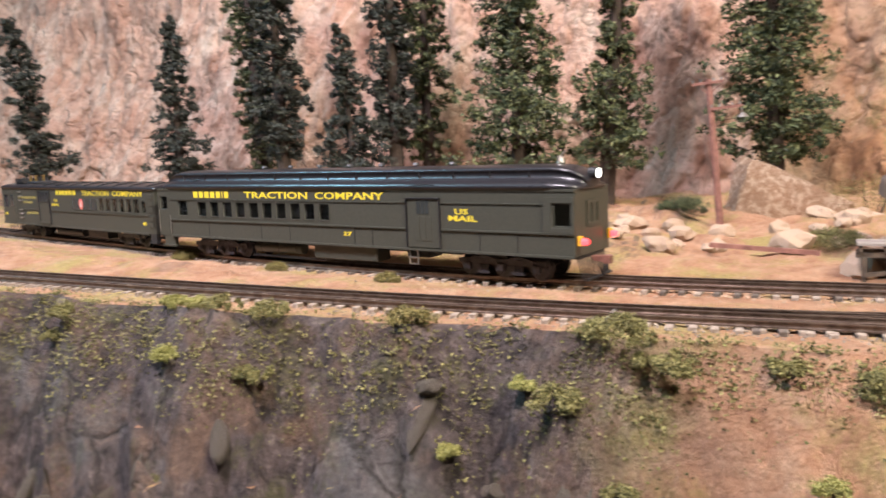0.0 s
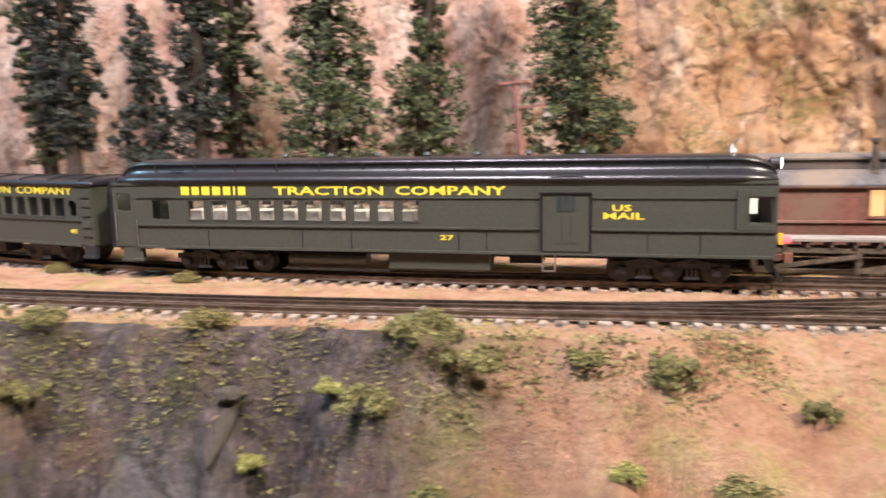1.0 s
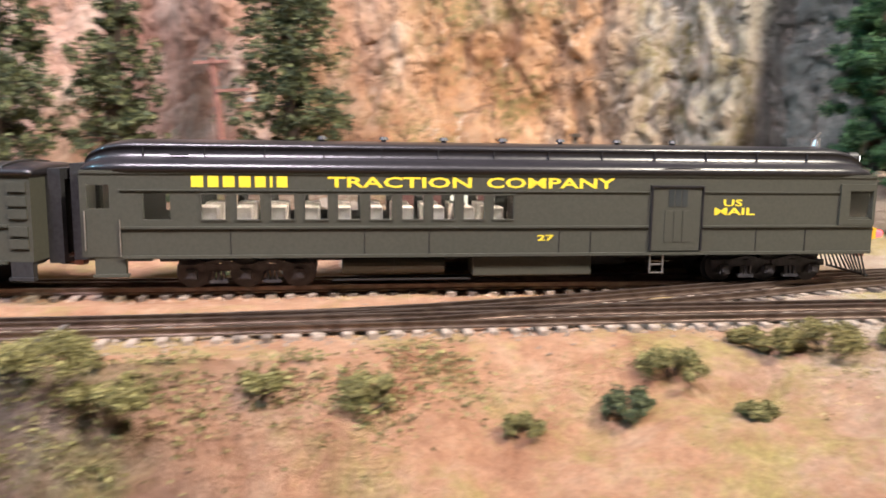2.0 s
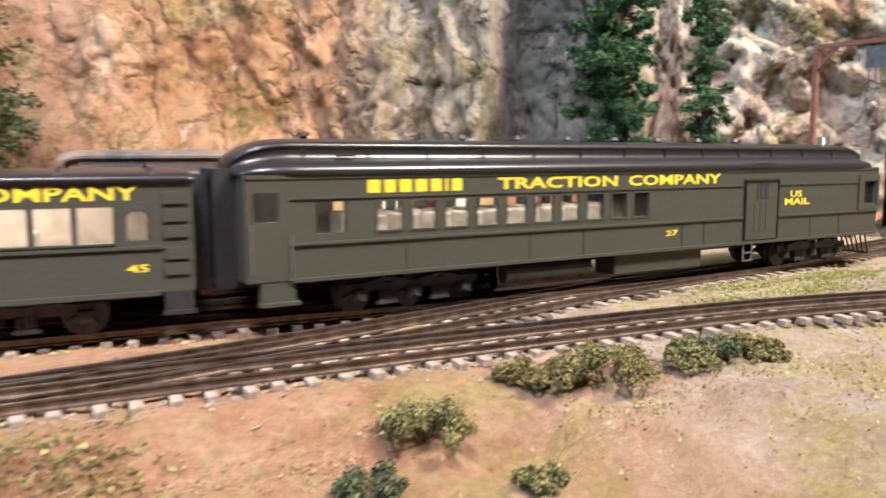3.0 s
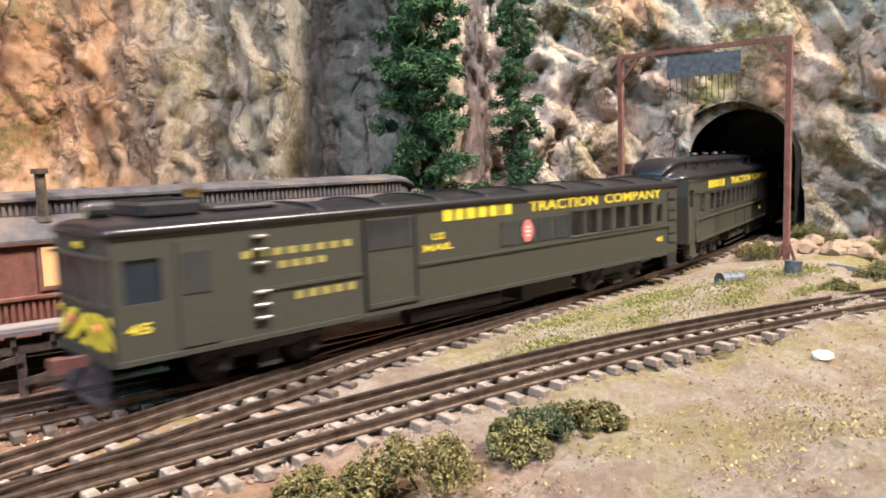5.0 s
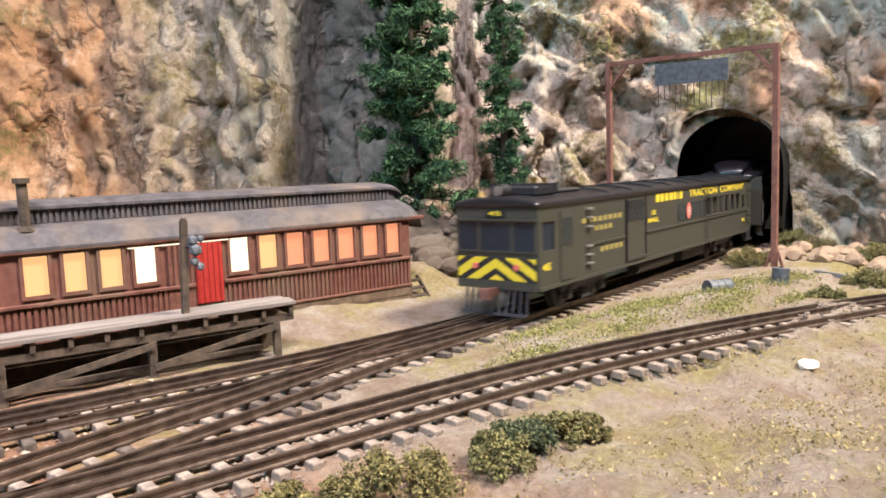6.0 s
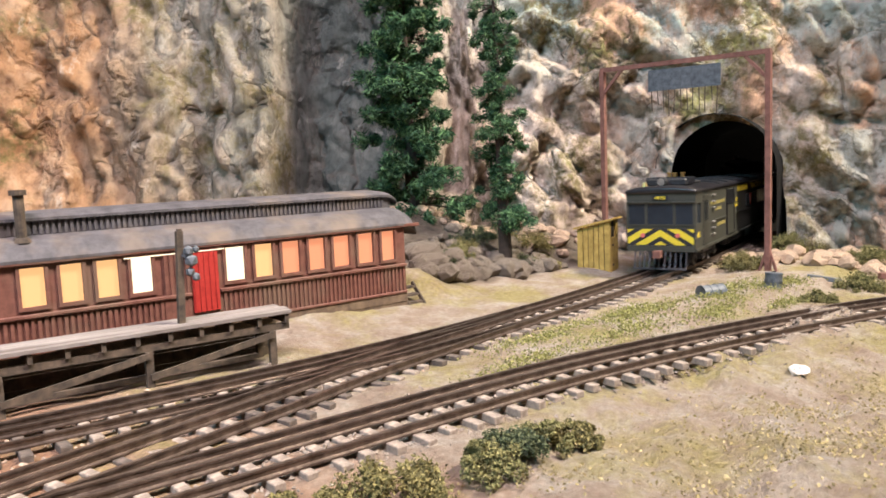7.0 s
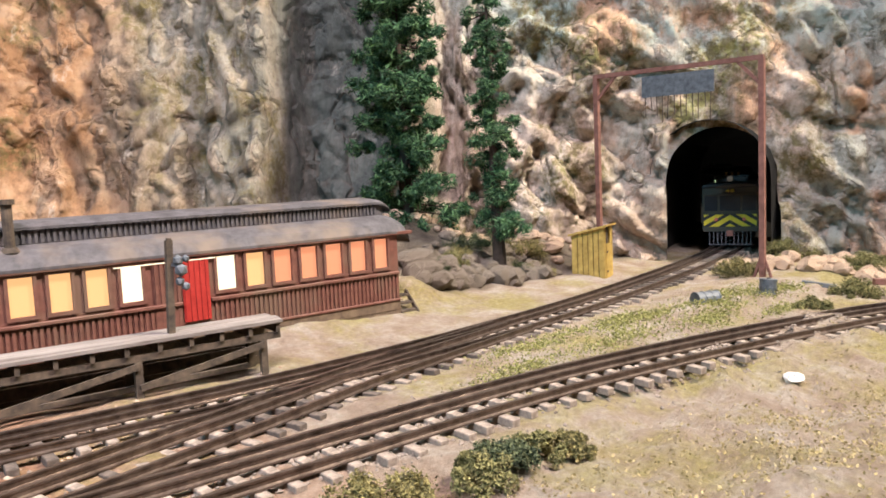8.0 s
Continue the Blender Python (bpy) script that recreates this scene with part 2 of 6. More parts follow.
M = dict(
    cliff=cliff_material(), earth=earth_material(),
    rail=mottled("rusty_rail", (0.085, 0.06, 0.048), (0.22, 0.17, 0.14), 300, 0.36, 0.75),
    tie=mottled("weathered_tie", (0.14, 0.105, 0.08), (0.36, 0.295, 0.235), 500, 0.9),
    dark_tie=mottled("dark_tie", (0.05, 0.04, 0.033), (0.15, 0.115, 0.09), 500, 0.9),
    green=mottled("olive_green_paint", (0.043, 0.044, 0.034), (0.058, 0.058, 0.045), 900, 0.45, 0, 0.15, 0.0001),
    roof=mottled("black_roof_paint", (0.010, 0.010, 0.012), (0.022, 0.020, 0.023), 500, 0.30, 0, 0.2, 0.0001),
    black=mottled("black_plastic", (0.012, 0.012, 0.013), (0.03, 0.03, 0.032), 700, 0.5),
    yellow=mottled("yellow_lettering", (0.68, 0.54, 0.03), (0.78, 0.63, 0.05), 900, 0.5, 0, 0),
    chrome=mottled("worn_steel", (0.30, 0.28, 0.26), (0.5, 0.48, 0.45), 600, 0.35, 0.8),
    maroon=mottled("faded_maroon_paint", (0.105, 0.034, 0.022), (0.19, 0.075, 0.05), 350, 0.7, 0, 0.3, 0.0002, (0.15, 0.085, 0.055)),
    coach_roof=mottled("dusty_grey_roof", (0.045, 0.040, 0.043), (0.105, 0.096, 0.10), 260, 0.75, 0, 0.3, 0.0002, (0.16, 0.12, 0.09)),
    red=mottled("red_door_paint", (0.32, 0.02, 0.015), (0.45, 0.04, 0.03), 500, 0.5),
    window_lit=glow("lit_curtain_amber", (1.0, 0.54, 0.23), 1.0), window_hot=glow("lit_curtain_white", (1.0, 0.86, 0.62), 1.5),
    window_dim=glow("lit_curtain_orange", (1.0, 0.37, 0.19), 0.85),
    plank=mottled("grey_planks", (0.13, 0.105, 0.09), (0.30, 0.265, 0.235), 220, 0.9, 0, 0.5, 0.0004, None, (0.15, 1, 1)),
    beam=mottled("dark_timber", (0.035, 0.026, 0.019), (0.125, 0.09, 0.06), 300, 0.9),
    post=mottled("brown_red_post", (0.13, 0.055, 0.04), (0.27, 0.125, 0.095), 250, 0.75),
    shed=mottled("yellow_shed_boards", (0.34, 0.22, 0.05), (0.56, 0.39, 0.10), 300, 0.8),
    barrel=mottled("grey_steel_drum", (0.06, 0.07, 0.08), (0.16, 0.17, 0.18), 500, 0.6),
    rock=mottled("pale_rubble", (0.22, 0.15, 0.10), (0.55, 0.42, 0.31), 160, 0.9, 0, 0.6, 0.0008, (0.40, 0.27, 0.18)),
    dark=mottled("unlit_bore_black", (0.006, 0.006, 0.006), (0.014, 0.013, 0.012), 100, 0.95),
    trunk=mottled("bark", (0.02, 0.014, 0.01), (0.06, 0.04, 0.028), 300, 0.9),
    glass=glass("window_glass"), wall=mottled("room_wall_paint", (0.20, 0.18, 0.16), (0.24, 0.22, 0.20), 8, 0.9, 0, 0),
)


# ---- mesh helpers ----
def part(name, bm, material, parent=None, label="", smooth=False):
    me = bpy.data.meshes.new(name)
    bmesh.ops.recalc_face_normals(bm, faces=bm.faces)
    for f in bm.faces:
        f.smooth = smooth
    bm.to_mesh(me)
    bm.free()
    me.materials.append(material)
    ob = new(name, me)
    if parent:
        ob.parent = parent
    if label:
        ob["label"] = label
    return ob


def thing(name, label, category, group="", kind=""):
    return tagged(new(name), label, category, group, kind)


def box(bm, x0, x1, y0, y1, z0, z1):
    v = [bm.verts.new(p) for p in ((x0, y0, z0), (x1, y0, z0), (x1, y1, z0), (x0, y1, z0), (x0, y0, z1), (x1, y0, z1), (x1, y1, z1), (x0, y1, z1))]
    for q in ((3, 2, 1, 0), (4, 5, 6, 7), (0, 1, 5, 4), (1, 2, 6, 5), (2, 3, 7, 6), (3, 0, 4, 7)):
        bm.faces.new([v[i] for i in q])
    return v


def boxed(*dims, bevel=0.0):
    bm = bmesh.new()
    box(bm, *dims)
    if bevel:
        bmesh.ops.bevel(bm, geom=bm.edges[:], offset=bevel, segments=1, affect="EDGES")
    return bm


def beam(bm, p, q, w, h=None):
    """A squared bar from p to q."""
    p, q = Vector(p), Vector(q)
    d = (q - p).normalized()
    s = d.cross(Vector((0, 0, 1)))
    s = (s if s.length > 0.05 else d.cross(Vector((1, 0, 0)))).normalized()
    u = s.cross(d)
    h = h or w
    ends = [[bm.verts.new(c + s * a * w / 2 + u * b * h / 2) for a, b in ((-1, -1), (1, -1), (1, 1), (-1, 1))] for c in (p, q)]
    a, b = ends
    bm.faces.new(a[::-1]), bm.faces.new(b)
    for i in range(4):
        bm.faces.new((a[i], a[(i + 1) % 4], b[(i + 1) % 4], b[i]))


def rod(bm, p, q, r, n=10, r2=None):
    p, q = Vector(p), Vector(q)
    d = (q - p).normalized()
    s = d.cross(Vector((0, 0, 1)) if abs(d.z) < 0.9 else Vector((1, 0, 0))).normalized()
    u = s.cross(d)
    r2 = r if r2 is None else r2
    rings = [[bm.verts.new(c + (s * math.cos(k * math.tau / n) + u * math.sin(k * math.tau / n)) * rr) for k in range(n)] for c, rr in ((p, r), (q, r2))]
    bm.faces.new(rings[0][::-1]), bm.faces.new(rings[1])
    for k in range(n):
        bm.faces.new((rings[0][k], rings[0][(k + 1) % n], rings[1][(k + 1) % n], rings[1][k]))


def loft(bm, rings, close=True, caps=True):
    """Skins rings of points with equal counts."""
    vs = [[bm.verts.new(p) for p in r] for r in rings]
    n = len(vs[0])
    for a, b in zip(vs, vs[1:]):
        for k in range(n if close else n - 1):
            bm.faces.new((a[k], a[(k + 1) % n], b[(k + 1) % n], b[k]))
    if caps:
        bm.faces.new(vs[0][::-1]), bm.faces.new(vs[-1])
    return vs


def glide(points, step):
    """Points at even steps along a smooth line through the given ones."""
    p = [Vector((*q, 0)) if len(q) == 2 else Vector(q) for q in points]
    p = [2 * p[0] - p[1], *p, 2 * p[-1] - p[-2]]
    fine = []
    for a, b, c, d in zip(p, p[1:], p[2:], p[3:]):
        for k in range(24):
            t = k / 24
            fine.append(0.5 * (2 * b + (c - a) * t + (2 * a - 5 * b + 4 * c - d) * t * t + (3 * b - a - 3 * c + d) * t ** 3))
    fine.append(p[-2])
    out, left = [fine[0]], step
    for a, b in zip(fine, fine[1:]):
        length = (b - a).length
        while length > 0 and left <= length:
            a = a + (b - a) * (left / length)
            out.append(a)
            length = (b - a).length
            left = step
        left -= length
    return out


# ---- plan ----
MAIN = glide([(-1.183, 0.6836), (-0.7626, 0.5062), (-0.4012, 0.3538), (-0.294, 0.3085), (-0.1923, 0.2757), (-0.0937, 0.2550), (0.0045, 0.2432), (0.06, 0.2358), (0.1047, 0.2290), (0.15, 0.2232), (0.2, 0.2200), (0.25, 0.2200), (0.3, 0.2228), (0.36, 0.2292), (0.43, 0.2385), (0.5, 0.2518), (0.56, 0.2685), (0.62, 0.288), (0.69, 0.316), (0.8, 0.37), (0.92, 0.44), (1.05, 0.53), (1.2, 0.65)], 0.001)
FRONT = glide([(-0.9987, 0.3476), (-0.6822, 0.2923), (-0.3807, 0.2401), (-0.2838, 0.2234), (-0.1884, 0.2081), (-0.0939, 0.1964), (0.001, 0.1873), (0.0973, 0.1762), (0.1968, 0.1608), (0.3022, 0.1284), (0.3538, 0.1027), (0.4192, 0.0524), (0.4785, -0.0223)], 0.001)
CROSS = glide([(-0.1137, 0.1989), (-0.0664, 0.194), (-0.0187, 0.1916), (0.0401, 0.1957), (0.1108, 0.2048), (0.1652, 0.213), (0.25, 0.2195), (0.3, 0.2232)], 0.001)
PORTAL = Vector((0.460, 0.235, 0))
PORTAL_SIDE = Vector((0.5, -0.866, 0))


NEAR = {}


def near_line(line, x, y):
    a = NEAR.setdefault(id(line), np.array([(p.x, p.y) for p in line[::10]]))
    return float(((a[:, 0] - x) ** 2 + (a[:, 1] - y) ** 2).min()) ** 0.5


def step01(a, b, x):
    t = min(1, max(0, (x - a) / (b - a)))
    return t * t * (3 - 2 * t)


def edge_y(x):
    """Where the flat ground breaks into the bank."""
    return 0.161 + (0.142 * (-x - 0.095) if x < -0.095 else 0) + 0.006 * math.sin(x * 31) + 0.004 * math.sin(x * 83)


def slabs(v, scale):
    """A height that steps from slab to slab, with rounded joints: 0 to 1."""
    w = v * scale + noise.noise_vector(v * scale * 0.6) * 0.55
    dist, pts = noise.voronoi(w)
    return noise.cell(pts[0] * 7.31) * 0.5 + 0.5 * min(1.0, (dist[1] - dist[0]) * 3.0)


CLIFF_FOOT = glide([(-1.75, 1.02), (-1.2, 0.86), (-0.7418, 0.7291), (-0.4844, 0.6553), (-0.2688, 0.6854), (-0.0492, 0.6269), (0.0548, 0.6304), (0.1728, 0.5924), (0.2695, 0.4949), (0.3190, 0.4100), (0.3620, 0.3480), (0.402, 0.310), (0.427, 0.286), (0.443, 0.2644), (0.460, 0.235), (0.477, 0.2056), (0.502, 0.17), (0.518, 0.1), (0.54, 0.), (0.6, -0.2)], 0.0024)


def ground_z(x, y):
    n = noise.fractal(Vector((x * 14, y * 14, 0.3)), 0.9, 2.0, 5)
    z = -0.0036 + 0.0012 * noise.noise(Vector((x * 60, y * 60, 1.1)))
    # bank in front of the tracks, steep in the west, gentle in the east
    d = edge_y(x) - y
    if d > 0:
        west = 1 - step01(-0.16, 0.06, x)
        mid = 1 - step01(0.02, 0.16, x)
        fall = west * (1.75 * d) + (1 - west) * mid * 0.36 * d + (1 - mid) * 0.04 * d
        rough = step01(0, 0.03, d)
        ridge = noise.ridged_multi_fractal(Vector((x * 40 + y * 22, y * 10, 4.2)), 0.75, 2.2, 6, 1.0, 2.0)
        lump = noise.fractal(Vector((x * 70, y * 70, 2.0)), 0.8, 2.0, 4)
        z -= fall + rough * west * (0.021 * (1.1 - ridge) + 0.019 * (1 - slabs(Vector((x + 0.7 * y, y * 0.7, 0.37)), 34)) + 0.010 * (1 - slabs(Vector((x + 0.4 * y, y * 1.6, 0.11)), 62)) - 0.004 * lump) - rough * (1 - west) * (0.007 * n + 0.003 * lump)
    else:
        # soil swells towards the cliff, away from the tracks
        away = min(near_line(MAIN, x, y), near_line(FRONT, x, y))
        z += step01(0.016, 0.09, away) * (0.010 + 0.012 * n) + 0.016 * step01(0.28, 0.35, y) * step01(0.25, 0.29, x) if y > 0.25 else step01(0.014, 0.05, away) * 0.003 * (1 + n)
    return z


def terrain():
    xs = np.concatenate([np.arange(-1.15, -0.45, 0.010), np.arange(-0.45, 0.46, 0.0026), np.arange(0.46, 0.62, 0.010)])
    ys = np.concatenate([np.arange(-0.30, 0.03, 0.015), np.arange(0.03, 0.24, 0.0026), np.arange(0.24, 0.40, 0.0045), np.arange(0.40, 1.05, 0.01)])
    verts = [(x, y, ground_z(x, y)) for y in ys for x in xs]
    n = len(xs)
    faces = [(j * n + i, j * n + i + 1, (j + 1) * n + i + 1, (j + 1) * n + i) for j in range(len(ys) - 1) for i in range(n - 1)]
    me = bpy.data.meshes.new("ground")
    me.from_pydata(verts, [], faces)
    me.polygons.foreach_set("use_smooth", [True] * len(faces))
    me.materials.append(M["earth"])
    return tagged(new("ground", me), "tan scenic ground with turf and a rocky bank", "ground", kind="structure")


def in_arch(p, grow=0.0):
    """Whether a point lies in the tunnel's bore, seen along the track."""
    side = (p - PORTAL).dot(PORTAL_SIDE)
    w, h = 0.0313 + grow, 0.0755 + grow
    if abs(side) > w:
        return False
    spring = h - w
    return p.z < (spring + math.sqrt(max(0, w * w - side * side)))


def to_arch(q, reach=0.0024):
    """Draws a point that lies close to the bore's outline onto it."""
    w, spring = 0.0313, 0.0755 - 0.0313
    d = PORTAL_SIDE
    side = (q - PORTAL).dot(d)
    if q.z < spring:
        if abs(abs(side) - w) < reach:
            return q + d * (math.copysign(w, side) - side)
    else:
        r = math.hypot(side, q.z - spring)
        if abs(r - w) < reach:
            return q + d * (side * (w / r - 1)) + Vector((0, 0, (q.z - spring) * (w / r - 1)))
    return q


def cliff():
    foot = CLIFF_FOOT
    hs = [-0.02 + 0.0024 * k for k in range(100)] + [0.22 + 0.009 * k for k in range(1, 40)]
    verts, faces, n, gone = [], [], len(foot), set()
    for j, h in enumerate(hs):
        for i, p in enumerate(foot):
            a, b = foot[max(0, i - 9)], foot[min(n - 1, i + 9)]
            out = Vector(((b - a).y, -(b - a).x, 0)).normalized()
            lean = 0.30 - 0.18 * step01(0.36, 0.44, p.x)
            q = p - out * (max(0, h) * lean)
            q.z = 0
            # smooth plaster sheets in the west, upright ribs in the middle, slanting slabs in the east
            mid_w, east = step01(0.12, 0.26, p.x), step01(0.345, 0.38, p.x)
            u, v = q.x + 0.58 * h * east, h - 0.58 * q.x * east
            big = noise.fractal(Vector((u * 7, q.y * 7, v * 4)), 0.9, 2.0, 4)
            fold = noise.ridged_multi_fractal(Vector((u * 13, q.y * 13, v * 4.5)), 0.95, 2.1, 3, 1.0, 2.0)
            ribs = noise.ridged_multi_fractal(Vector((u * 56 + 1.5 * noise.noise(Vector((u * 16, h * 16, 3.0))), q.y * 20, v * 9)), 0.85, 2.1, 4, 1.0, 2.0)
            chips = noise.fractal(Vector((q.x * 95, q.y * 95, h * 80)), 0.8, 2.0, 3)
            plates = slabs(Vector((u * 1.5, q.y, v * 0.62)), 24) - 0.5
            flakes = slabs(Vector((u * 1.2, q.y, v * 0.7)), 66) - 0.5
            amp = 1 - 0.88 * math.exp(-((p - PORTAL).length / 0.060) ** 4)
            tame = 1 - 0.6 * math.exp(-((p - PORTAL).length / 0.040) ** 4)
            # the recess, with a hidden rib added on its right to shade it
            cleft = (0.062 * step01(0.286, 0.293, p.x) * (1 - step01(0.318, 0.338, p.x)) - 0.026 * math.exp(-((p.x - 0.343) / 0.011) ** 2) + 0.012 * math.exp(-((p.x - 0.262) / 0.004) ** 2)) * step01(-0.02, 0.02, h)
            q = q + out * (amp * ((0.030 - 0.012 * mid_w) * big + (0.010 - 0.002 * mid_w) * (fold - 1.0)) + tame * ((0.0028 + 0.0062 * mid_w + 0.0010 * east) * (ribs - 1.0) + (0.0055 + 0.0035 * mid_w + 0.0040 * east) * plates
                           + (0.0024 + 0.0020 * mid_w + 0.0010 * east) * flakes + 0.0022 * chips) - cleft)
            q.z = h
            if (q - PORTAL).length < 0.1:
                q = to_arch(q)
            verts.append(tuple(q))
    for j in range(len(hs) - 1):
        for i in range(n - 1):
            c = (Vector(verts[j * n + i]) + Vector(verts[(j + 1) * n + i + 1])) / 2
            if (c - PORTAL).length < 0.12 and in_arch(c, -0.0003):
                gone.update((j * n + i, j * n + i + 1, (j + 1) * n + i + 1, (j + 1) * n + i))
                continue
            faces.append((j * n + i, j * n + i + 1, (j + 1) * n + i + 1, (j + 1) * n + i))
    # the bore's edge is clean
    for k in gone.intersection(v for f in faces for v in f):
        verts[k] = tuple(to_arch(Vector(verts[k]), 0.02))
    me = bpy.data.meshes.new("cliff")
    me.from_pydata(verts, [], faces)
    me.polygons.foreach_set("use_smooth", [True] * len(faces))
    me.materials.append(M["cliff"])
    return tagged(new("cliff", me), "plaster rock cliff in pink, ochre and grey", "cliff", kind="structure")


def tunnel():
    # bore walls added behind the portal; their black colour stands in for its darkness
    bm = bmesh.new()
    k0 = min(range(len(MAIN)), key=lambda k: (MAIN[k] - PORTAL).length)
    rings = []
    for k in range(k0 + 1, len(MAIN) - 10, 12):
        d = (MAIN[k + 4] - MAIN[k - 4]).normalized()
        s = Vector((-d.y, d.x, 0))
        w, h = 0.0350, 0.0800
        arc = [MAIN[k] + s * (w * math.cos(a)) + Vector((0, 0, h - w + w * math.sin(a))) for a in [math.pi * i / 14 for i in range(15)]]
        rings.append([MAIN[k] + s * w + Vector((0, 0, -0.01)), *arc, MAIN[k] - s * w + Vector((0, 0, -0.01))])
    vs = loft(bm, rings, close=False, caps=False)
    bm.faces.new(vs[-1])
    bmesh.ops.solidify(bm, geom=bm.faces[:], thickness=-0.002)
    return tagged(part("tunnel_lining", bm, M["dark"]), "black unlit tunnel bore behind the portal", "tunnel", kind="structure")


def rails(line, name, label, start=0, end=None, dark=False):
    """Ties as parts, rails as three runs (dual gauge)."""
    end = end or len(line)
    top = thing(name, label, "railway track", kind="structure")
    for side in (0.0085, -0.0085, 0.0025):
        bm = bmesh.new()
        rings = []
        for k in range(start, end, 6):
            a, b = line[max(0, k - 4)], line[min(len(line) - 1, k + 4)]
            d = (b - a).normalized()
            s = Vector((-d.y, d.x, 0))
            c = line[k] + s * side
            rings.append([c + s * u + Vector((0, 0, z)) for u, z in ((-0.0009, -0.0022), (0.0009, -0.0022), (0.0009, -0.0018), (0.0003, -0.0015), (0.0003, -0.0006), (0.00055, -0.0004),
                                                                      (0.00055, 0), (-0.00055, 0), (-0.00055, -0.0004), (-0.0003, -0.0006), (-0.0003, -0.0015), (-0.0009, -0.0018))])
        loft(bm, rings)
        part("rail", bm, M["rail"], top)
    rnd = random.Random(len(line) + start)
    meshes = []
    for v in range(5):
        me = bpy.data.meshes.new("tie")
        bm = boxed(-0.0013, 0.0013, -0.0124 - 0.0004 * v, 0.0126 + 0.0004 * ((v * 2) % 5), -0.0042, -0.0022, bevel=0.0002)
        bm.to_mesh(me)
        bm.free()
        me.materials.append(M["dark_tie" if dark and v % 2 else "tie"])
        meshes.append(me)
    for k in range(start + 3, end - 4, 7):
        x = line[k].x
        if x < -0.75 or x > 0.56:
            continue
        d = line[k + 3] - line[k - 3]
        ob = new("tie", rnd.choice(meshes))
        ob.parent = top
        ob.matrix_basis = Matrix.Translation(line[k] + Vector((rnd.uniform(-.0003, .0003), rnd.uniform(-.0008, .0008), rnd.uniform(-.0002, .0001)))) @ pose(0, 0, 0, 0, 0, math.degrees(math.atan2(d.y, d.x)) + rnd.uniform(-3, 3))
    return top


def leaf_material(name, dark, mid, light):
    m, nt, b = base(name, 0.8)
    g = nt.nodes.new("ShaderNodeNewGeometry")
    col = ramp(nt, g.outputs["Random Per Island"], [(0.0, dark), (0.55, mid), (1.0, light)])
    nt.links.new(col, b.inputs["Base Color"])
    return m


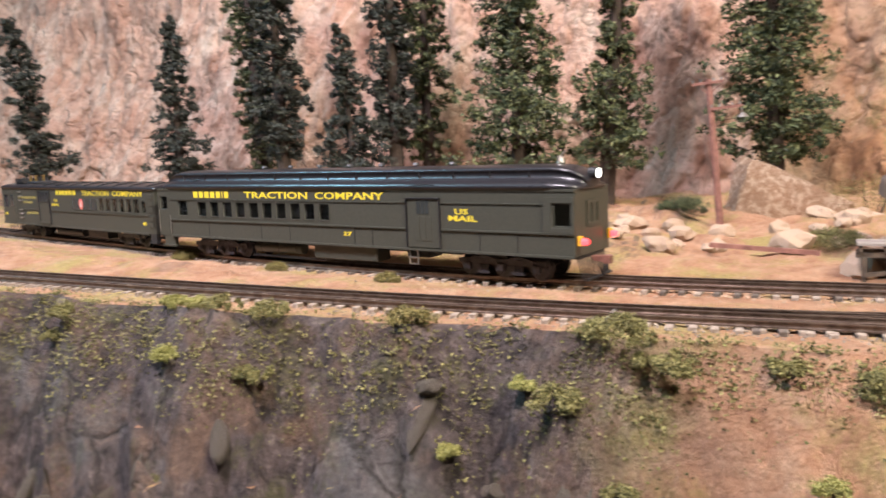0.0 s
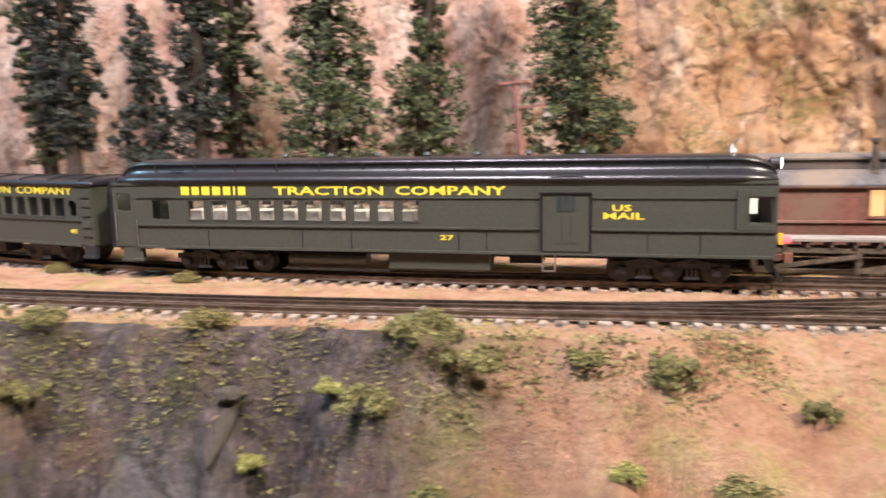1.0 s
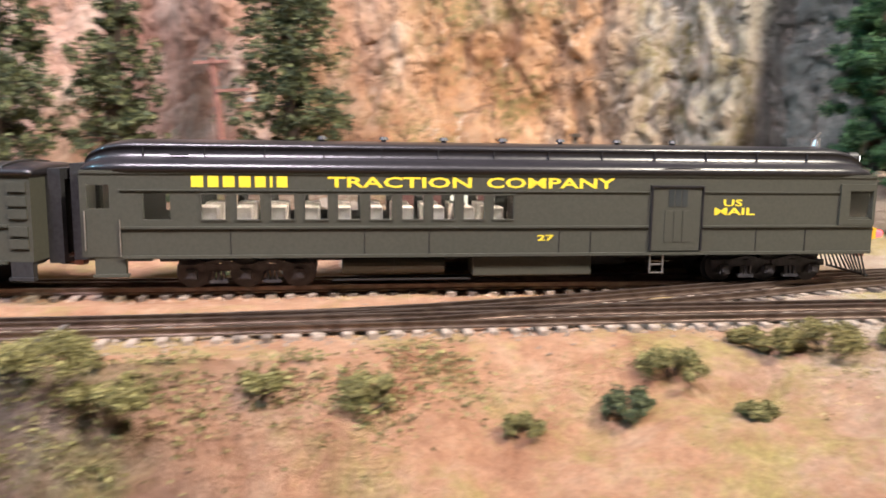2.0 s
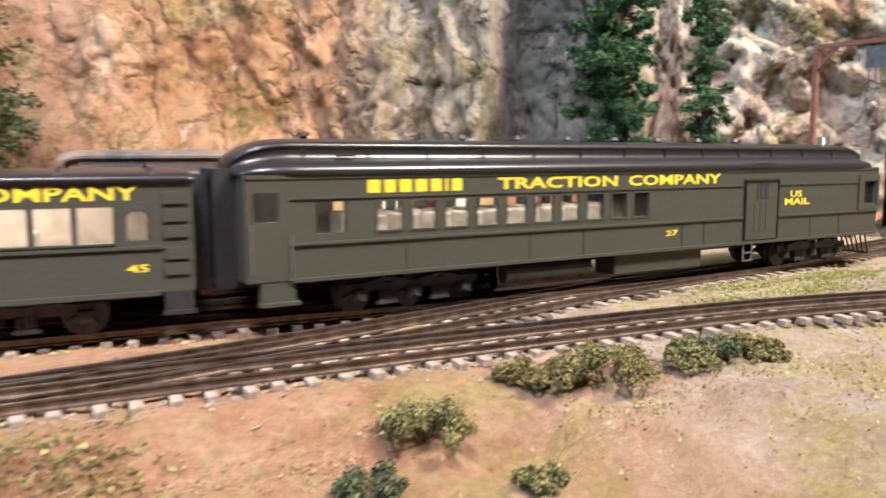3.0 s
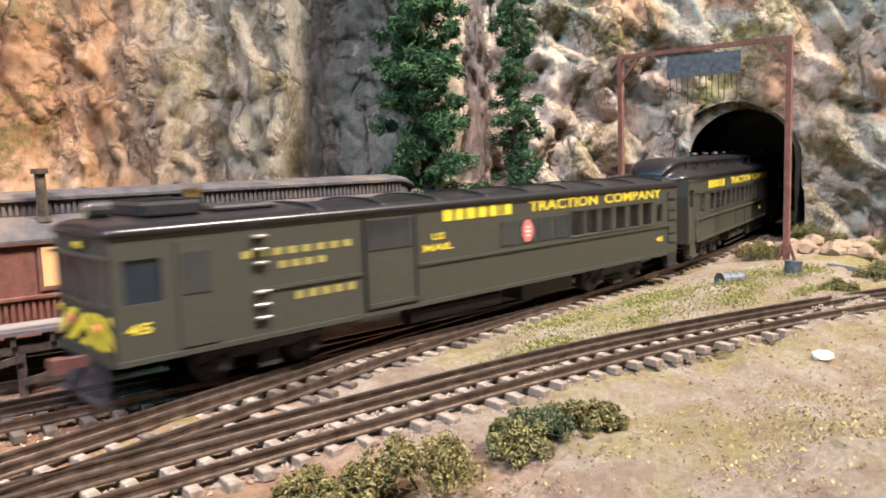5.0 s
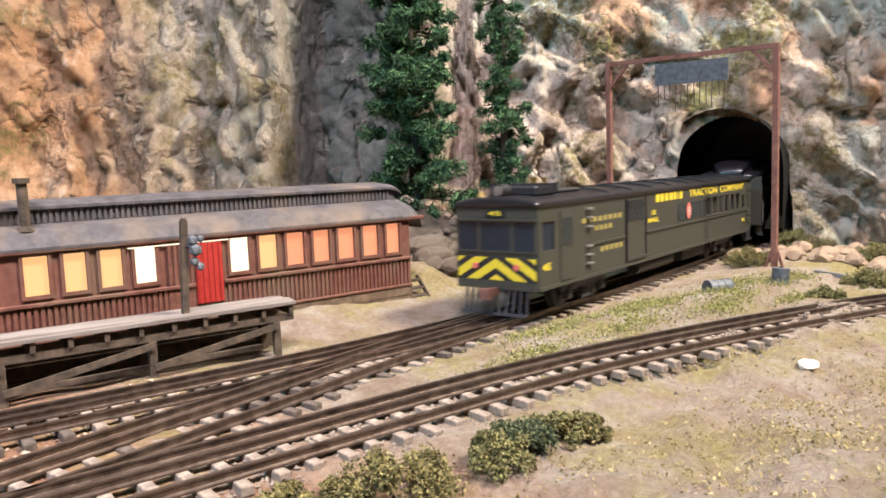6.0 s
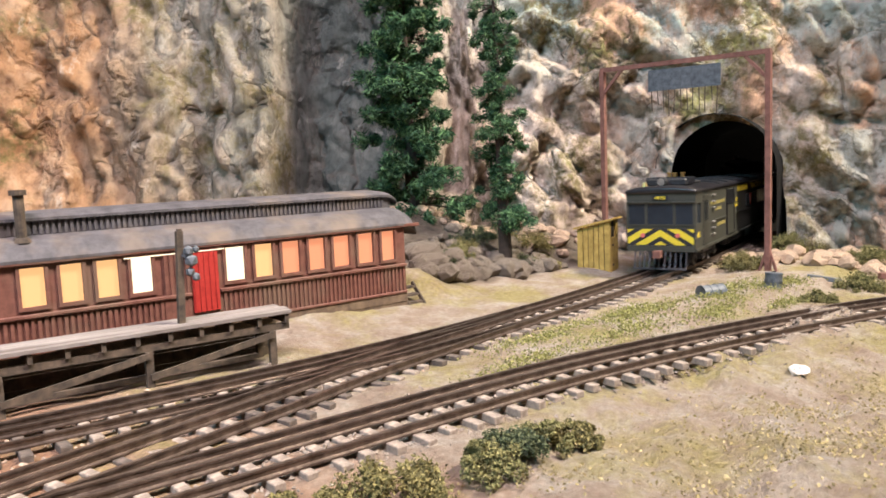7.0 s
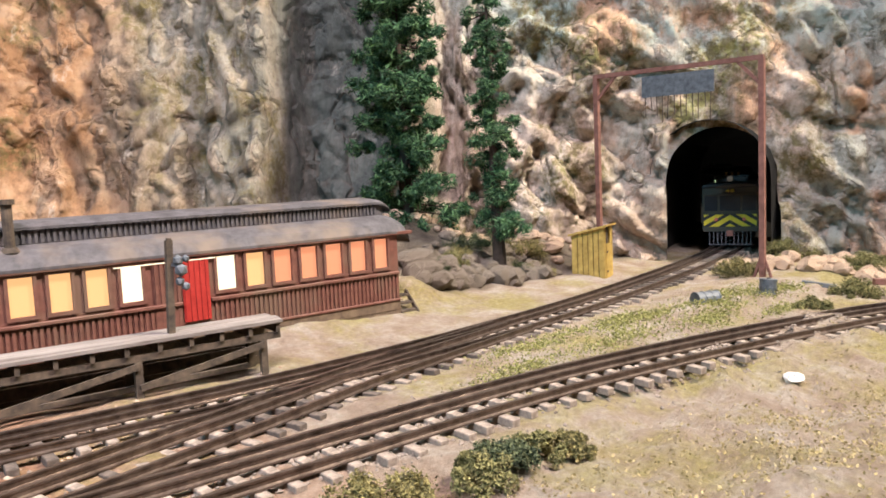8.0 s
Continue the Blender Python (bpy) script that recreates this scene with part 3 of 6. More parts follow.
M.update(
    frame_black=mottled("dusty_black_casting", (0.022, 0.022, 0.028), (0.075, 0.072, 0.08), 420, 0.55, 0, 0.3, 0.0002),
    drum=mottled("dark_drum_steel", (0.05, 0.06, 0.07), (0.14, 0.155, 0.17), 420, 0.5),
    bank_rock=mottled("grey_brown_bank_rock", (0.035, 0.026, 0.024), (0.20, 0.155, 0.135), 190, 0.95, 0, 0.9, 0.0016, (0.12, 0.105, 0.06)),
    inner_fill=glow("inner_fill_glow", (1.0, 0.84, 0.74), 45.0),
    spruce=leaf_material("dark_spruce_fibre", (0.010, 0.014, 0.010), (0.026, 0.032, 0.024), (0.075, 0.08, 0.06)),
    leafy=leaf_material("olive_leaves", (0.018, 0.028, 0.012), (0.055, 0.072, 0.028), (0.16, 0.17, 0.07)),
    pine=leaf_material("green_pine_fibre", (0.010, 0.036, 0.016), (0.032, 0.10, 0.04), (0.16, 0.30, 0.12)),
    scrub=leaf_material("olive_scrub", (0.06, 0.056, 0.018), (0.16, 0.145, 0.048), (0.31, 0.28, 0.105)),
    moss=leaf_material("yellow_green_turf", (0.12, 0.125, 0.03), (0.24, 0.235, 0.065), (0.40, 0.37, 0.13)), straw=leaf_material("straw_scatter", (0.19, 0.145, 0.055), (0.31, 0.24, 0.10), (0.41, 0.33, 0.16)),
    brush=leaf_material("brown_brush", (0.06, 0.052, 0.017), (0.17, 0.145, 0.046), (0.32, 0.265, 0.095)),
    seat=mottled("pale_seat_plastic", (0.42, 0.38, 0.33), (0.60, 0.55, 0.48), 300, 0.6, 0, 0),
    inside=mottled("car_inside_paint", (0.12, 0.10, 0.085), (0.18, 0.15, 0.12), 300, 0.7, 0, 0),
    lamp_red=glow("red_marker_lens", (1.0, 0.05, 0.06), 5.0), lamp_white=glow("white_headlight_lens", (1.0, 0.97, 0.9), 7.0),
    marker=mottled("amber_marker_paint", (0.75, 0.38, 0.02), (0.85, 0.5, 0.05), 500, 0.5, 0, 0),
    pinkred=mottled("red_decal", (0.62, 0.13, 0.11), (0.74, 0.20, 0.17), 600, 0.5, 0, 0),
    white=mottled("white_decal", (0.7, 0.66, 0.6), (0.8, 0.76, 0.7), 600, 0.5, 0, 0),
    dim_glass=mottled("blanked_window_glass", (0.025, 0.03, 0.03), (0.045, 0.05, 0.05), 200, 0.12, 0, 0),
    cab_glass=mottled("dark_cab_glass", (0.008, 0.014, 0.022), (0.02, 0.032, 0.045), 90, 0.25, 0, 0),
    car_light=glow("car_lamp", (1.0, 0.76, 0.60), 24.0),
    skirt=mottled("brown_skirt_boards", (0.075, 0.048, 0.03), (0.19, 0.13, 0.08), 260, 0.85),
    faded=mottled("faded_yellow_lettering", (0.26, 0.22, 0.06), (0.38, 0.32, 0.09), 600, 0.6, 0, 0),
    brass=mottled("brass", (0.55, 0.36, 0.12), (0.8, 0.6, 0.25), 300, 0.3, 0.9, 0),
    boulder=mottled("boulder_rock", (0.20, 0.10, 0.055), (0.56, 0.35, 0.22), 80, 0.9, 0, 1.0, 0.003, (0.62, 0.46, 0.33)),
    talus=mottled("dark_talus_rock", (0.07, 0.055, 0.042), (0.27, 0.215, 0.165), 170, 0.9, 0, 0.7, 0.001, (0.16, 0.13, 0.10)),
    white_stone=mottled("white_stone", (0.6, 0.55, 0.48), (0.85, 0.8, 0.73), 150, 0.9),
)


# ---- railway cars ----
def wall_panel(bm, x0, x1, z0, z1, holes, y, thick):
    """A wall in the x-z plane with rectangular openings that go through its thickness."""
    xs = sorted({x0, x1, *(h[0] for h in holes), *(h[1] for h in holes)})
    zs = sorted({z0, z1, *(h[2] for h in holes), *(h[3] for h in holes)})
    made = {}

    def v(x, yy, z):
        key = (round(x, 6), round(yy, 6), round(z, 6))
        if key not in made:
            made[key] = bm.verts.new((x, yy, z))
        return made[key]

    def solid(i, k):
        if not (0 <= i < len(xs) - 1 and 0 <= k < len(zs) - 1):
            return False
        cx, cz = (xs[i] + xs[i + 1]) / 2, (zs[k] + zs[k + 1]) / 2
        return not any(h[0] < cx < h[1] and h[2] < cz < h[3] for h in holes)

    ya, yb = y, y + thick
    for i in range(len(xs) - 1):
        for k in range(len(zs) - 1):
            if not solid(i, k):
                continue
            a, b, c, d = xs[i], xs[i + 1], zs[k], zs[k + 1]
            bm.faces.new((v(a, ya, c), v(b, ya, c), v(b, ya, d), v(a, ya, d)))
            bm.faces.new((v(a, yb, d), v(b, yb, d), v(b, yb, c), v(a, yb, c)))
            if not solid(i - 1, k):
                bm.faces.new((v(a, ya, d), v(a, yb, d), v(a, yb, c), v(a, ya, c)))
            if not solid(i + 1, k):
                bm.faces.new((v(b, ya, c), v(b, yb, c), v(b, yb, d), v(b, ya, d)))
            if not solid(i, k - 1):
                bm.faces.new((v(a, ya, c), v(a, yb, c), v(b, yb, c), v(b, ya, c)))
            if not solid(i, k + 1):
                bm.faces.new((v(b, ya, d), v(b, yb, d), v(a, yb, d), v(a, ya, d)))


def lettering(text, x0, x1, z0, z1, y, parent, material, bold=0.03, name="lettering"):
    """Flat raised lettering in the x-z plane facing -y, fitted into a box."""
    cu = bpy.data.curves.new("lettering", "FONT")
    cu.body, cu.size, cu.extrude, cu.offset, cu.resolution_u = text, 1, 0.02, bold, 2
    tmp = bpy.data.objects.new("tmp", cu)
    scene.collection.objects.link(tmp)
    me = bpy.data.meshes.new_from_object(tmp.evaluated_get(bpy.context.evaluated_depsgraph_get()))
    bpy.data.objects.remove(tmp)
    co = np.empty(len(me.vertices) * 3)
    me.vertices.foreach_get("co", co)
    co = co.reshape(-1, 3)
    lo, hi = co.min(0), co.max(0)
    u = (co - lo) / np.maximum(hi - lo, 1e-9)
    out = np.stack([x0 + u[:, 0] * (x1 - x0), y - 0.00008 + (1 - u[:, 2]) * 0.00016, z0 + u[:, 1] * (z1 - z0)], -1)
    me.vertices.foreach_set("co", out.ravel())
    me.materials.clear()
    me.materials.append(material)
    ob = new(name, me)
    ob.parent = parent
    return ob


def bars(widths, x0, z0, z1, y, parent, material, gap=0.0006):
    """Unreadable or withheld writing as plain bars."""
    x = x0
    for w in widths:
        part("lettering_bar", boxed(x, x + w, y - 0.00012, y + 0.00005, z0, z1), material, parent)
        x += w + gap


def arch_profile(profile):
    return [(-w, z) for w, z in profile] + [(w, z) for w, z in reversed(profile[:-1])]


def roof_mesh(length, profile, nose, eave, end=(0.62, 0.25)):
    """A roof swept along x whose ends round down."""
    ring = arch_profile(profile)
    bm, rings = bmesh.new(), []
    stops = [(-length / 2 + nose * (1 - math.cos(k * math.pi / 16)), math.sin(k * math.pi / 16)) for k in range(9)]
    stops = stops + [(-x, s) for x, s in reversed(stops)]
    for x, s in stops:
        a = end[0] + (1 - end[0]) * s
        b = end[1] + (1 - end[1]) * s
        rings.append([(x, w * a, eave + (z - eave) * b) for w, z in ring])
    loft(bm, rings)
    return bm


def wheelset():
    bm = bmesh.new()
    rod(bm, (0, -0.0102, 0.0053), (0, 0.0102, 0.0053), 0.0009, 8)
    for s in (-1, 1):
        rod(bm, (0, s * 0.0078, 0.0053), (0, s * 0.0098, 0.0053), 0.0053, 20)
        rod(bm, (0, s * 0.0068, 0.0053), (0, s * 0.0078, 0.0053), 0.0059, 20)
        for k in range(3):
            a = k * math.tau / 3
            beam(bm, (0.0008 * math.cos(a), s * 0.0099, 0.0053 + 0.0008 * math.sin(a)), (0.0042 * math.cos(a), s * 0.0099, 0.0053 + 0.0042 * math.sin(a)), 0.0006)
    bmesh.ops.translate(bm, verts=bm.verts, vec=(0, 0, -0.0053))
    return bm


WHEELS = []


def truck(parent, x, axles, pitch):
    """A bogie with side frames, journal boxes, springs and axles."""
    t = new("truck")
    t.parent, t.location = parent, (x, 0, 0)
    reach = pitch * (axles - 1) / 2
    for s in (-1, 1):
        bm = bmesh.new()
        y = s * 0.0125
        box(bm, -reach - 0.0045, reach + 0.0045, y - 0.0006, y + 0.0006, 0.0062, 0.0085)
        for k in range(axles):
            c = -reach + pitch * k
            box(bm, c - 0.0018, c + 0.0018, y - 0.0016, y + 0.0008, 0.0036, 0.0068)
            box(bm, c - 0.0009, c + 0.0009, y - 0.0020, y - 0.0012, 0.0042, 0.0062)
        for k in range(axles - 1):
            c = -reach + pitch * (k + 0.5)
            for dx in (-0.0016, 0.0, 0.0016):
                rod(bm, (c + dx, y - 0.0006, 0.0032), (c + dx, y - 0.0006, 0.0062), 0.0006, 6)
            box(bm, c - 0.0030, c + 0.0030, y - 0.0012, y + 0.0006, 0.0022, 0.0033)
            beam(bm, (c - pitch * 0.45, y - 0.0007, 0.0078), (c, y - 0.0007, 0.0097), 0.0008, 0.0012)
            beam(bm, (c, y - 0.0007, 0.0097), (c + pitch * 0.45, y - 0.0007, 0.0078), 0.0008, 0.0012)
        part("side_frame", bm, M["frame_black"], t)
    part("bolster", boxed(-0.003, 0.003, -0.0125, 0.0125, 0.0065, 0.0112), M["black"], t)
    for k in range(axles):
        w = part("wheelset", wheelset(), M["frame_black"], t, smooth=False)
        w.location = (-reach + pitch * k, 0, 0.0053)
        WHEELS.append((w, Vector(w.location)))
    return t


def coupler(parent, x, s):
    bm = bmesh.new()
    box(bm, min(x, x + s * 0.006), max(x, x + s * 0.006), -0.0011, 0.0011, 0.0082, 0.0106)
    box(bm, min(x + s * 0.0055, x + s * 0.0085), max(x + s * 0.0055, x + s * 0.0085), -0.0021, 0.0016, 0.0076, 0.0110)
    part("coupler", bm, M["post"], parent)


def car_shell(top, length, half, z0, z1, holes, end_doors, floor=True):
    bm = bmesh.new()
    wall_panel(bm, -length / 2, length / 2, z0, z1, holes, -half, 0.0012)
    wall_panel(bm, -length / 2, length / 2, z0, z1, holes, half - 0.0012, 0.0012)
    body = part("body", bm, M["green"], top)
    for s, open_end in ((-1, end_doors[0]), (1, end_doors[1])):
        bm = bmesh.new()
        hole = [(-0.0042, 0.0042, z0 + 0.0015, z1 - 0.003)] if open_end else []
        wall_panel(bm, -half + 0.0012, half - 0.0012, z0, z1, hole, 0, 0.0012)
        x = -length / 2 if s < 0 else length / 2 - 0.0012
        for v in bm.verts:
            v.co = Vector((x + v.co.y, v.co.x, v.co.z))
        part("end_wall", bm, M["green"], top)
    part("floor", boxed(-length / 2 + 0.0013, length / 2 - 0.0013, -half + 0.0013, half - 0.0013, z0 - 0.001, z0 + 0.0006), M["black"], top)
    return body


def panes(top, holes, half, material=None):
    for a, b, c, d in holes:
        for s in (-1, 1):
            p = part("window_pane", boxed(a, b, s * (half - 0.0007) - 0.00015, s * (half - 0.0007) + 0.00015, c, d), material or M["glass"], top)
            p.visible_shadow = False


def frames(top, holes, half, t=0.0005):
    for a, b, c, d in holes:
        bm = bmesh.new()
        wall_panel(bm, a - t, b + t, c - t, d + t, [(a, b, c, d)], -half - 0.00025, 0.0002)
        part("window_frame", bm, M["green"], top)


def combine_car():
    L, half = 0.2765, 0.0170
    top = thing("combine_car", "olive green combine passenger car with black clerestory roof on the rails", "train car", "train")

    def X(p):
        """Stations along the side, counted from the rear end."""
        return (0.0002441 * p - 0.047872) / (1 + 0.00010702 * p) - 0.1383

    wins = [(X(356 + 48.6 * k), X(356 + 48.6 * k + 33), 0.0240, 0.0322) for k in range(10)]
    holes = wins + [(X(278), X(314), 0.0240, 0.0325), (X(205), X(234), 0.0275, 0.0352), (X(1460), X(1502), 0.0245, 0.0335)]
    car_shell(top, L, half, 0.0118, 0.0398, holes, (True, False))
    panes(top, holes, half)
    frames(top, wins, half)
    y = -half
    # belt rails, panel seams and the letterboard strip
    for a, b in ((X(247), X(1062)), (X(1166), X(1510))):
        part("belt_rail", boxed(a, b, y - 0.0006, y + 0.0004, 0.0210, 0.0217), M["green"], top)
    for a, b in ((X(247), X(1062)), (X(1166), X(1437))):
        part("upper_moulding", boxed(a, b, y - 0.0004, y + 0.0004, 0.0333, 0.0337), M["green"], top)
    part("letterboard", boxed(-L / 2 + 0.0002, L / 2 - 0.0002, y - 0.0003, y + 0.0004, 0.0388, 0.0398), M["green"], top)
    for p in (247, 395, 590, 690, 905, 960, 1270, 1370):
        part("panel_seam", boxed(X(p), X(p) + 0.0002, y - 0.0002, y + 0.0004, 0.0120, 0.0208), M["roof"], top)
    part("sill", boxed(X(247), X(1510), y - 0.0007, y + 0.0006, 0.0112, 0.0122), M["green"], top)
    bm = bmesh.new()
    wall_panel(bm, X(1437), X(1512), 0.0218, 0.0366, [(X(1456), X(1506), 0.0238, 0.0342)], y - 0.0007, 0.0006)
    part("end_panel", bm, M["green"], top)
    # baggage door with three slits
    door = part("baggage_door", boxed(X(1070), X(1160), y - 0.0005, y + 0.0006, 0.0128, 0.0352), M["green"], top)
    for k in range(3):
        part("door_window", boxed(X(1098 + k * 12.5), X(1098 + k * 12.5 + 9.5), y - 0.0007, y, 0.0285, 0.0345), M["dim_glass"], door)
        part("door_panel", boxed(X(1092 + k * 17), X(1092 + k * 17 + 13), y - 0.0007, y, 0.0160, 0.0270), M["green"], door)
    part("door_track", boxed(X(1064), X(1164), y - 0.0010, y + 0.0004, 0.0352, 0.0358), M["roof"], top)
    for a in (X(1066), X(1161)):
        part("door_post", boxed(a, a + 0.0005, y - 0.0009, y + 0.0004, 0.0128, 0.0352), M["roof"], top)
    # writing: the owner's name as bars, the plain words as letters
    x0, x1 = X(343), X(1000)
    bars([0.0038, 0.0034, 0.0037, 0.0037, 0.0034, 0.0008, 0.0034], x0, 0.0346, 0.0382, y, top, M["yellow"], 0.0014)
    lettering("TRACTION", X(535), X(757), 0.0346, 0.0382, y, top, M["yellow"], 0.02)
    lettering("COMPANY", X(781), x1, 0.0346, 0.0382, y, top, M["yellow"], 0.02)
    lettering("US", X(1203), X(1240), 0.0285, 0.0310, y, top, M["yellow"], 0.02)
    lettering("MAIL", X(1186), X(1265), 0.0254, 0.0280, y, top, M["yellow"], 0.02)
    lettering("27", X(868), X(896), 0.0165, 0.0185, y, top, M["yellow"], 0.02)
    # roof with clerestory
    prof = [(0.0176, 0.0396), (0.0177, 0.0410), (0.0165, 0.0424), (0.0120, 0.0438), (0.0105, 0.0442), (0.0103, 0.0470), (0.0108, 0.0474), (0.0085, 0.0487), (0.0045, 0.0494), (0, 0.0497)]
    roof = part("roof", roof_mesh(L + 0.002, prof, 0.016, 0.0394), M["roof"], top, "black clerestory roof with rounded ends", smooth=True)
    for k in range(13):
        part("deck_seam", boxed(-0.12 + k * 0.0195, -0.12 + k * 0.0195 + 0.0003, -0.0110, 0.0110, 0.0440, 0.0472), M["black"], roof)
    for k in range(7):
        bm = bmesh.new()
        c = -0.062 + k * 0.0215
        rod(bm, (c, 0.001, 0.0490), (c, 0.001, 0.0503), 0.0010, 8)
        rod(bm, (c, 0.001, 0.0503), (c, 0.001, 0.0514), 0.0020, 8, 0.0012)
        part("ventilator", bm, M["black"], roof)
    part("roof_vent", boxed(X(312), X(336), -0.0128, -0.0110, 0.0446, 0.0452), M["black"], roof)
    bm = bmesh.new()
    for k in range(8):
        a, b = math.pi * k / 8, math.pi * (k + 1) / 8
        beam(bm, (X(1118) - 0.0098 * math.cos(a), -0.0172, 0.0404 + 0.0014 * math.sin(a)), (X(1118) - 0.0098 * math.cos(b), -0.0172, 0.0404 + 0.0014 * math.sin(b)), 0.0004)
    part("rain_gutter", bm, M["roof"], roof)
    # bell, headlight and markers at the front
    bm = bmesh.new()
    beam(bm, (0.124, -0.0022, 0.0484), (0.124, -0.0022, 0.0530), 0.0006)
    beam(bm, (0.124, 0.0022, 0.0484), (0.124, 0.0022, 0.0530), 0.0006)
    beam(bm, (0.124, -0.0022, 0.0528), (0.124, 0.0022, 0.0528), 0.0006)
    rod(bm, (0.124, 0, 0.0500), (0.124, 0, 0.0527), 0.0019, 10, 0.0008)
    beam(bm, (0.124, 0.0005, 0.053), (0.1262, 0.0005, 0.0552), 0.0006)
    part("bell", bm, M["chrome"], roof, "silver bell in a yoke")
    bm = bmesh.new()
    rod(bm, (0.1375, 0, 0.0455), (0.1412, 0, 0.0455), 0.0024, 14)
    head = part("headlight", bm, M["black"], top)
    bm = bmesh.new()
    rod(bm, (0.1412, 0, 0.0455), (0.1417, 0, 0.0455), 0.0019, 14)
    part("lens", bm, M["lamp_white"], head, "glowing white lens")
    for s in (-1, 1):
        bm = bmesh.new()
        box(bm, 0.1390, 0.1405, s * 0.0150 - 0.0012, s * 0.0150 + 0.0012, 0.0165, 0.0205)
        mk = part("marker_lamp", bm, M["marker"], top, "amber marker lamp with red lens")
        bm = bmesh.new()
        rod(bm, (0.1405, s * 0.0150, 0.0183), (0.1432, s * 0.0150, 0.0183), 0.0016, 12, 0.0012)
        part("lens", bm, M["lamp_red"], mk, "glowing red lens")
    bm = bmesh.new()
    wall_panel(bm, -0.0060, 0.0060, 0.0235, 0.0345, [(-0.005, -0.0006, 0.025, 0.033), (0.0006, 0.005, 0.025, 0.033)], 0, 0.0005)
    for v in bm.verts:
        v.co = Vector((L / 2 + v.co.y, v.co.x, v.co.z))
    part("end_window_frame", bm, M["green"], top)
    slats = []
    for k in range(12):
        bm = bmesh.new()
        yk = -0.013 + k * 0.0026 * 0.91
        beam(bm, (L / 2 - 0.001, yk, 0.0108), (L / 2 + 0.0045 - abs(yk) * 0.2, yk, 0.0018), 0.0005)
        slats.append(bm)
    bm = bmesh.new()
    beam(bm, (L / 2 + 0.003, -0.0125, 0.0020), (L / 2 + 0.003, 0.0125, 0.0020), 0.0008)
    beam(bm, (L / 2 - 0.001, -0.0135, 0.0108), (L / 2 - 0.001, 0.0135, 0.0108), 0.0010)
    pilot = part("pilot", bm, M["black"], top, "black slatted pilot")
    for bm in slats:
        part("pilot_slat", bm, M["black"], pilot)
    # vestibule end: diaphragm, steps, rails
    bm = bmesh.new()
    wall_panel(bm, -0.0075, 0.0075, 0.0095, 0.0415, [(-0.0048, 0.0048, 0.0108, 0.0380)], 0, 0.0055)
    for v in bm.verts:
        v.co = Vector((-L / 2 - 0.0055 + v.co.y, v.co.x, v.co.z))
    part("diaphragm", bm, M["black"], top, "black corridor diaphragm")
    for s in (-1, 1):
        bm = bmesh.new()
        box(bm, X(212), X(252), s * 0.0155 - 0.0013, s * 0.0155 + 0.0013, 0.0062, 0.0118)
        box(bm, X(210), X(256), s * 0.0165 - 0.0013, s * 0.0165 + 0.0013, 0.0052, 0.0062)
        part("step_box", bm, M["green"], top)
        bm = bmesh.new()
        rod(bm, (X(202), s * 0.0176, 0.014), (X(202), s * 0.0176, 0.027), 0.0002, 6)
        rod(bm, (X(247), s * 0.0176, 0.012), (X(247), s * 0.0176, 0.024), 0.0002, 6)
        part("grab_rail", bm, M["chrome"], top)
    # underfloor gear
    bm = bmesh.new()
    rod(bm, (X(556), -0.0125, 0.0078), (X(716), -0.0125, 0.0078), 0.0031, 16)
    for p in (575, 636, 697):
        rod(bm, (X(p), -0.0125, 0.0078), (X(p) + 0.0006, -0.0125, 0.0078), 0.0034, 16)
    part("air_tank", bm, M["green"], top)
    bm = boxed(X(762), X(966), -0.0155, -0.0050, 0.0040, 0.0112, bevel=0.0004)
    part("battery_box", bm, M["green"], top)
    part("centre_sill", boxed(X(285), X(1450), -0.0035, 0.0035, 0.0080, 0.0112), M["black"], top)
    part("equipment_box", boxed(X(990), X(1060), 0.002, 0.0130, 0.0045, 0.0110, bevel=0.0004), M["black"], top)
    bm = bmesh.new()
    for p in (1070, 1094):
        beam(bm, (X(p), -0.0168, 0.0046), (X(p), -0.0168, 0.0118), 0.0005)
    for z in (0.0048, 0.0078):
        beam(bm, (X(1070), -0.0168, z), (X(1094), -0.0168, z), 0.0005)
    part("ladder", bm, M["chrome"], top)
    bm = bmesh.new()
    beam(bm, (X(540), -0.0140, 0.0030), (X(760), -0.0140, 0.0030), 0.0006)
    part("truss_rod", bm, M["black"], top)
    # seats and partition inside
    part("partition", boxed(X(850), X(850) + 0.0010, -0.0155, 0.0155, 0.0125, 0.0395), M["inside"], top)
    part("ceiling_panel", boxed(-0.135, 0.135, -0.0155, 0.0155, 0.0385, 0.0390), M["seat"], top)
    # hidden emitters added to brighten the seats and the end windows
    part("glow_strip", boxed(X(350), X(845), -0.0152, -0.0142, 0.0358, 0.0364), M["inner_fill"], top, "unseen glowing strip added to brighten the inside")
    part("glow_strip", boxed(X(1450), X(1505), -0.0152, -0.0142, 0.0358, 0.0364), M["inner_fill"], top, "unseen glowing strip added to brighten the inside")
    part("glow_strip", boxed(X(205), X(310), -0.0152, -0.0142, 0.0366, 0.0372), M["inner_fill"], top, "unseen glowing strip added to brighten the inside")
    for k in range(10):
        for s in (-1, 1):
            bm = bmesh.new()
            c = X(352 + 48.6 * k + 10)
            box(bm, c - 0.0030, c + 0.0030, s * 0.009 - 0.0045, s * 0.009 + 0.0045, 0.0126, 0.0185)
            box(bm, c - 0.0036, c + 0.0030, s * 0.009 - 0.0045, s * 0.009 + 0.0045, 0.0186, 0.0278)
            bmesh.ops.bevel(bm, geom=bm.edges[:], offset=0.0003, segments=1, affect="EDGES")
            part("seat", bm, M["seat"], top, "pale moulded seat")
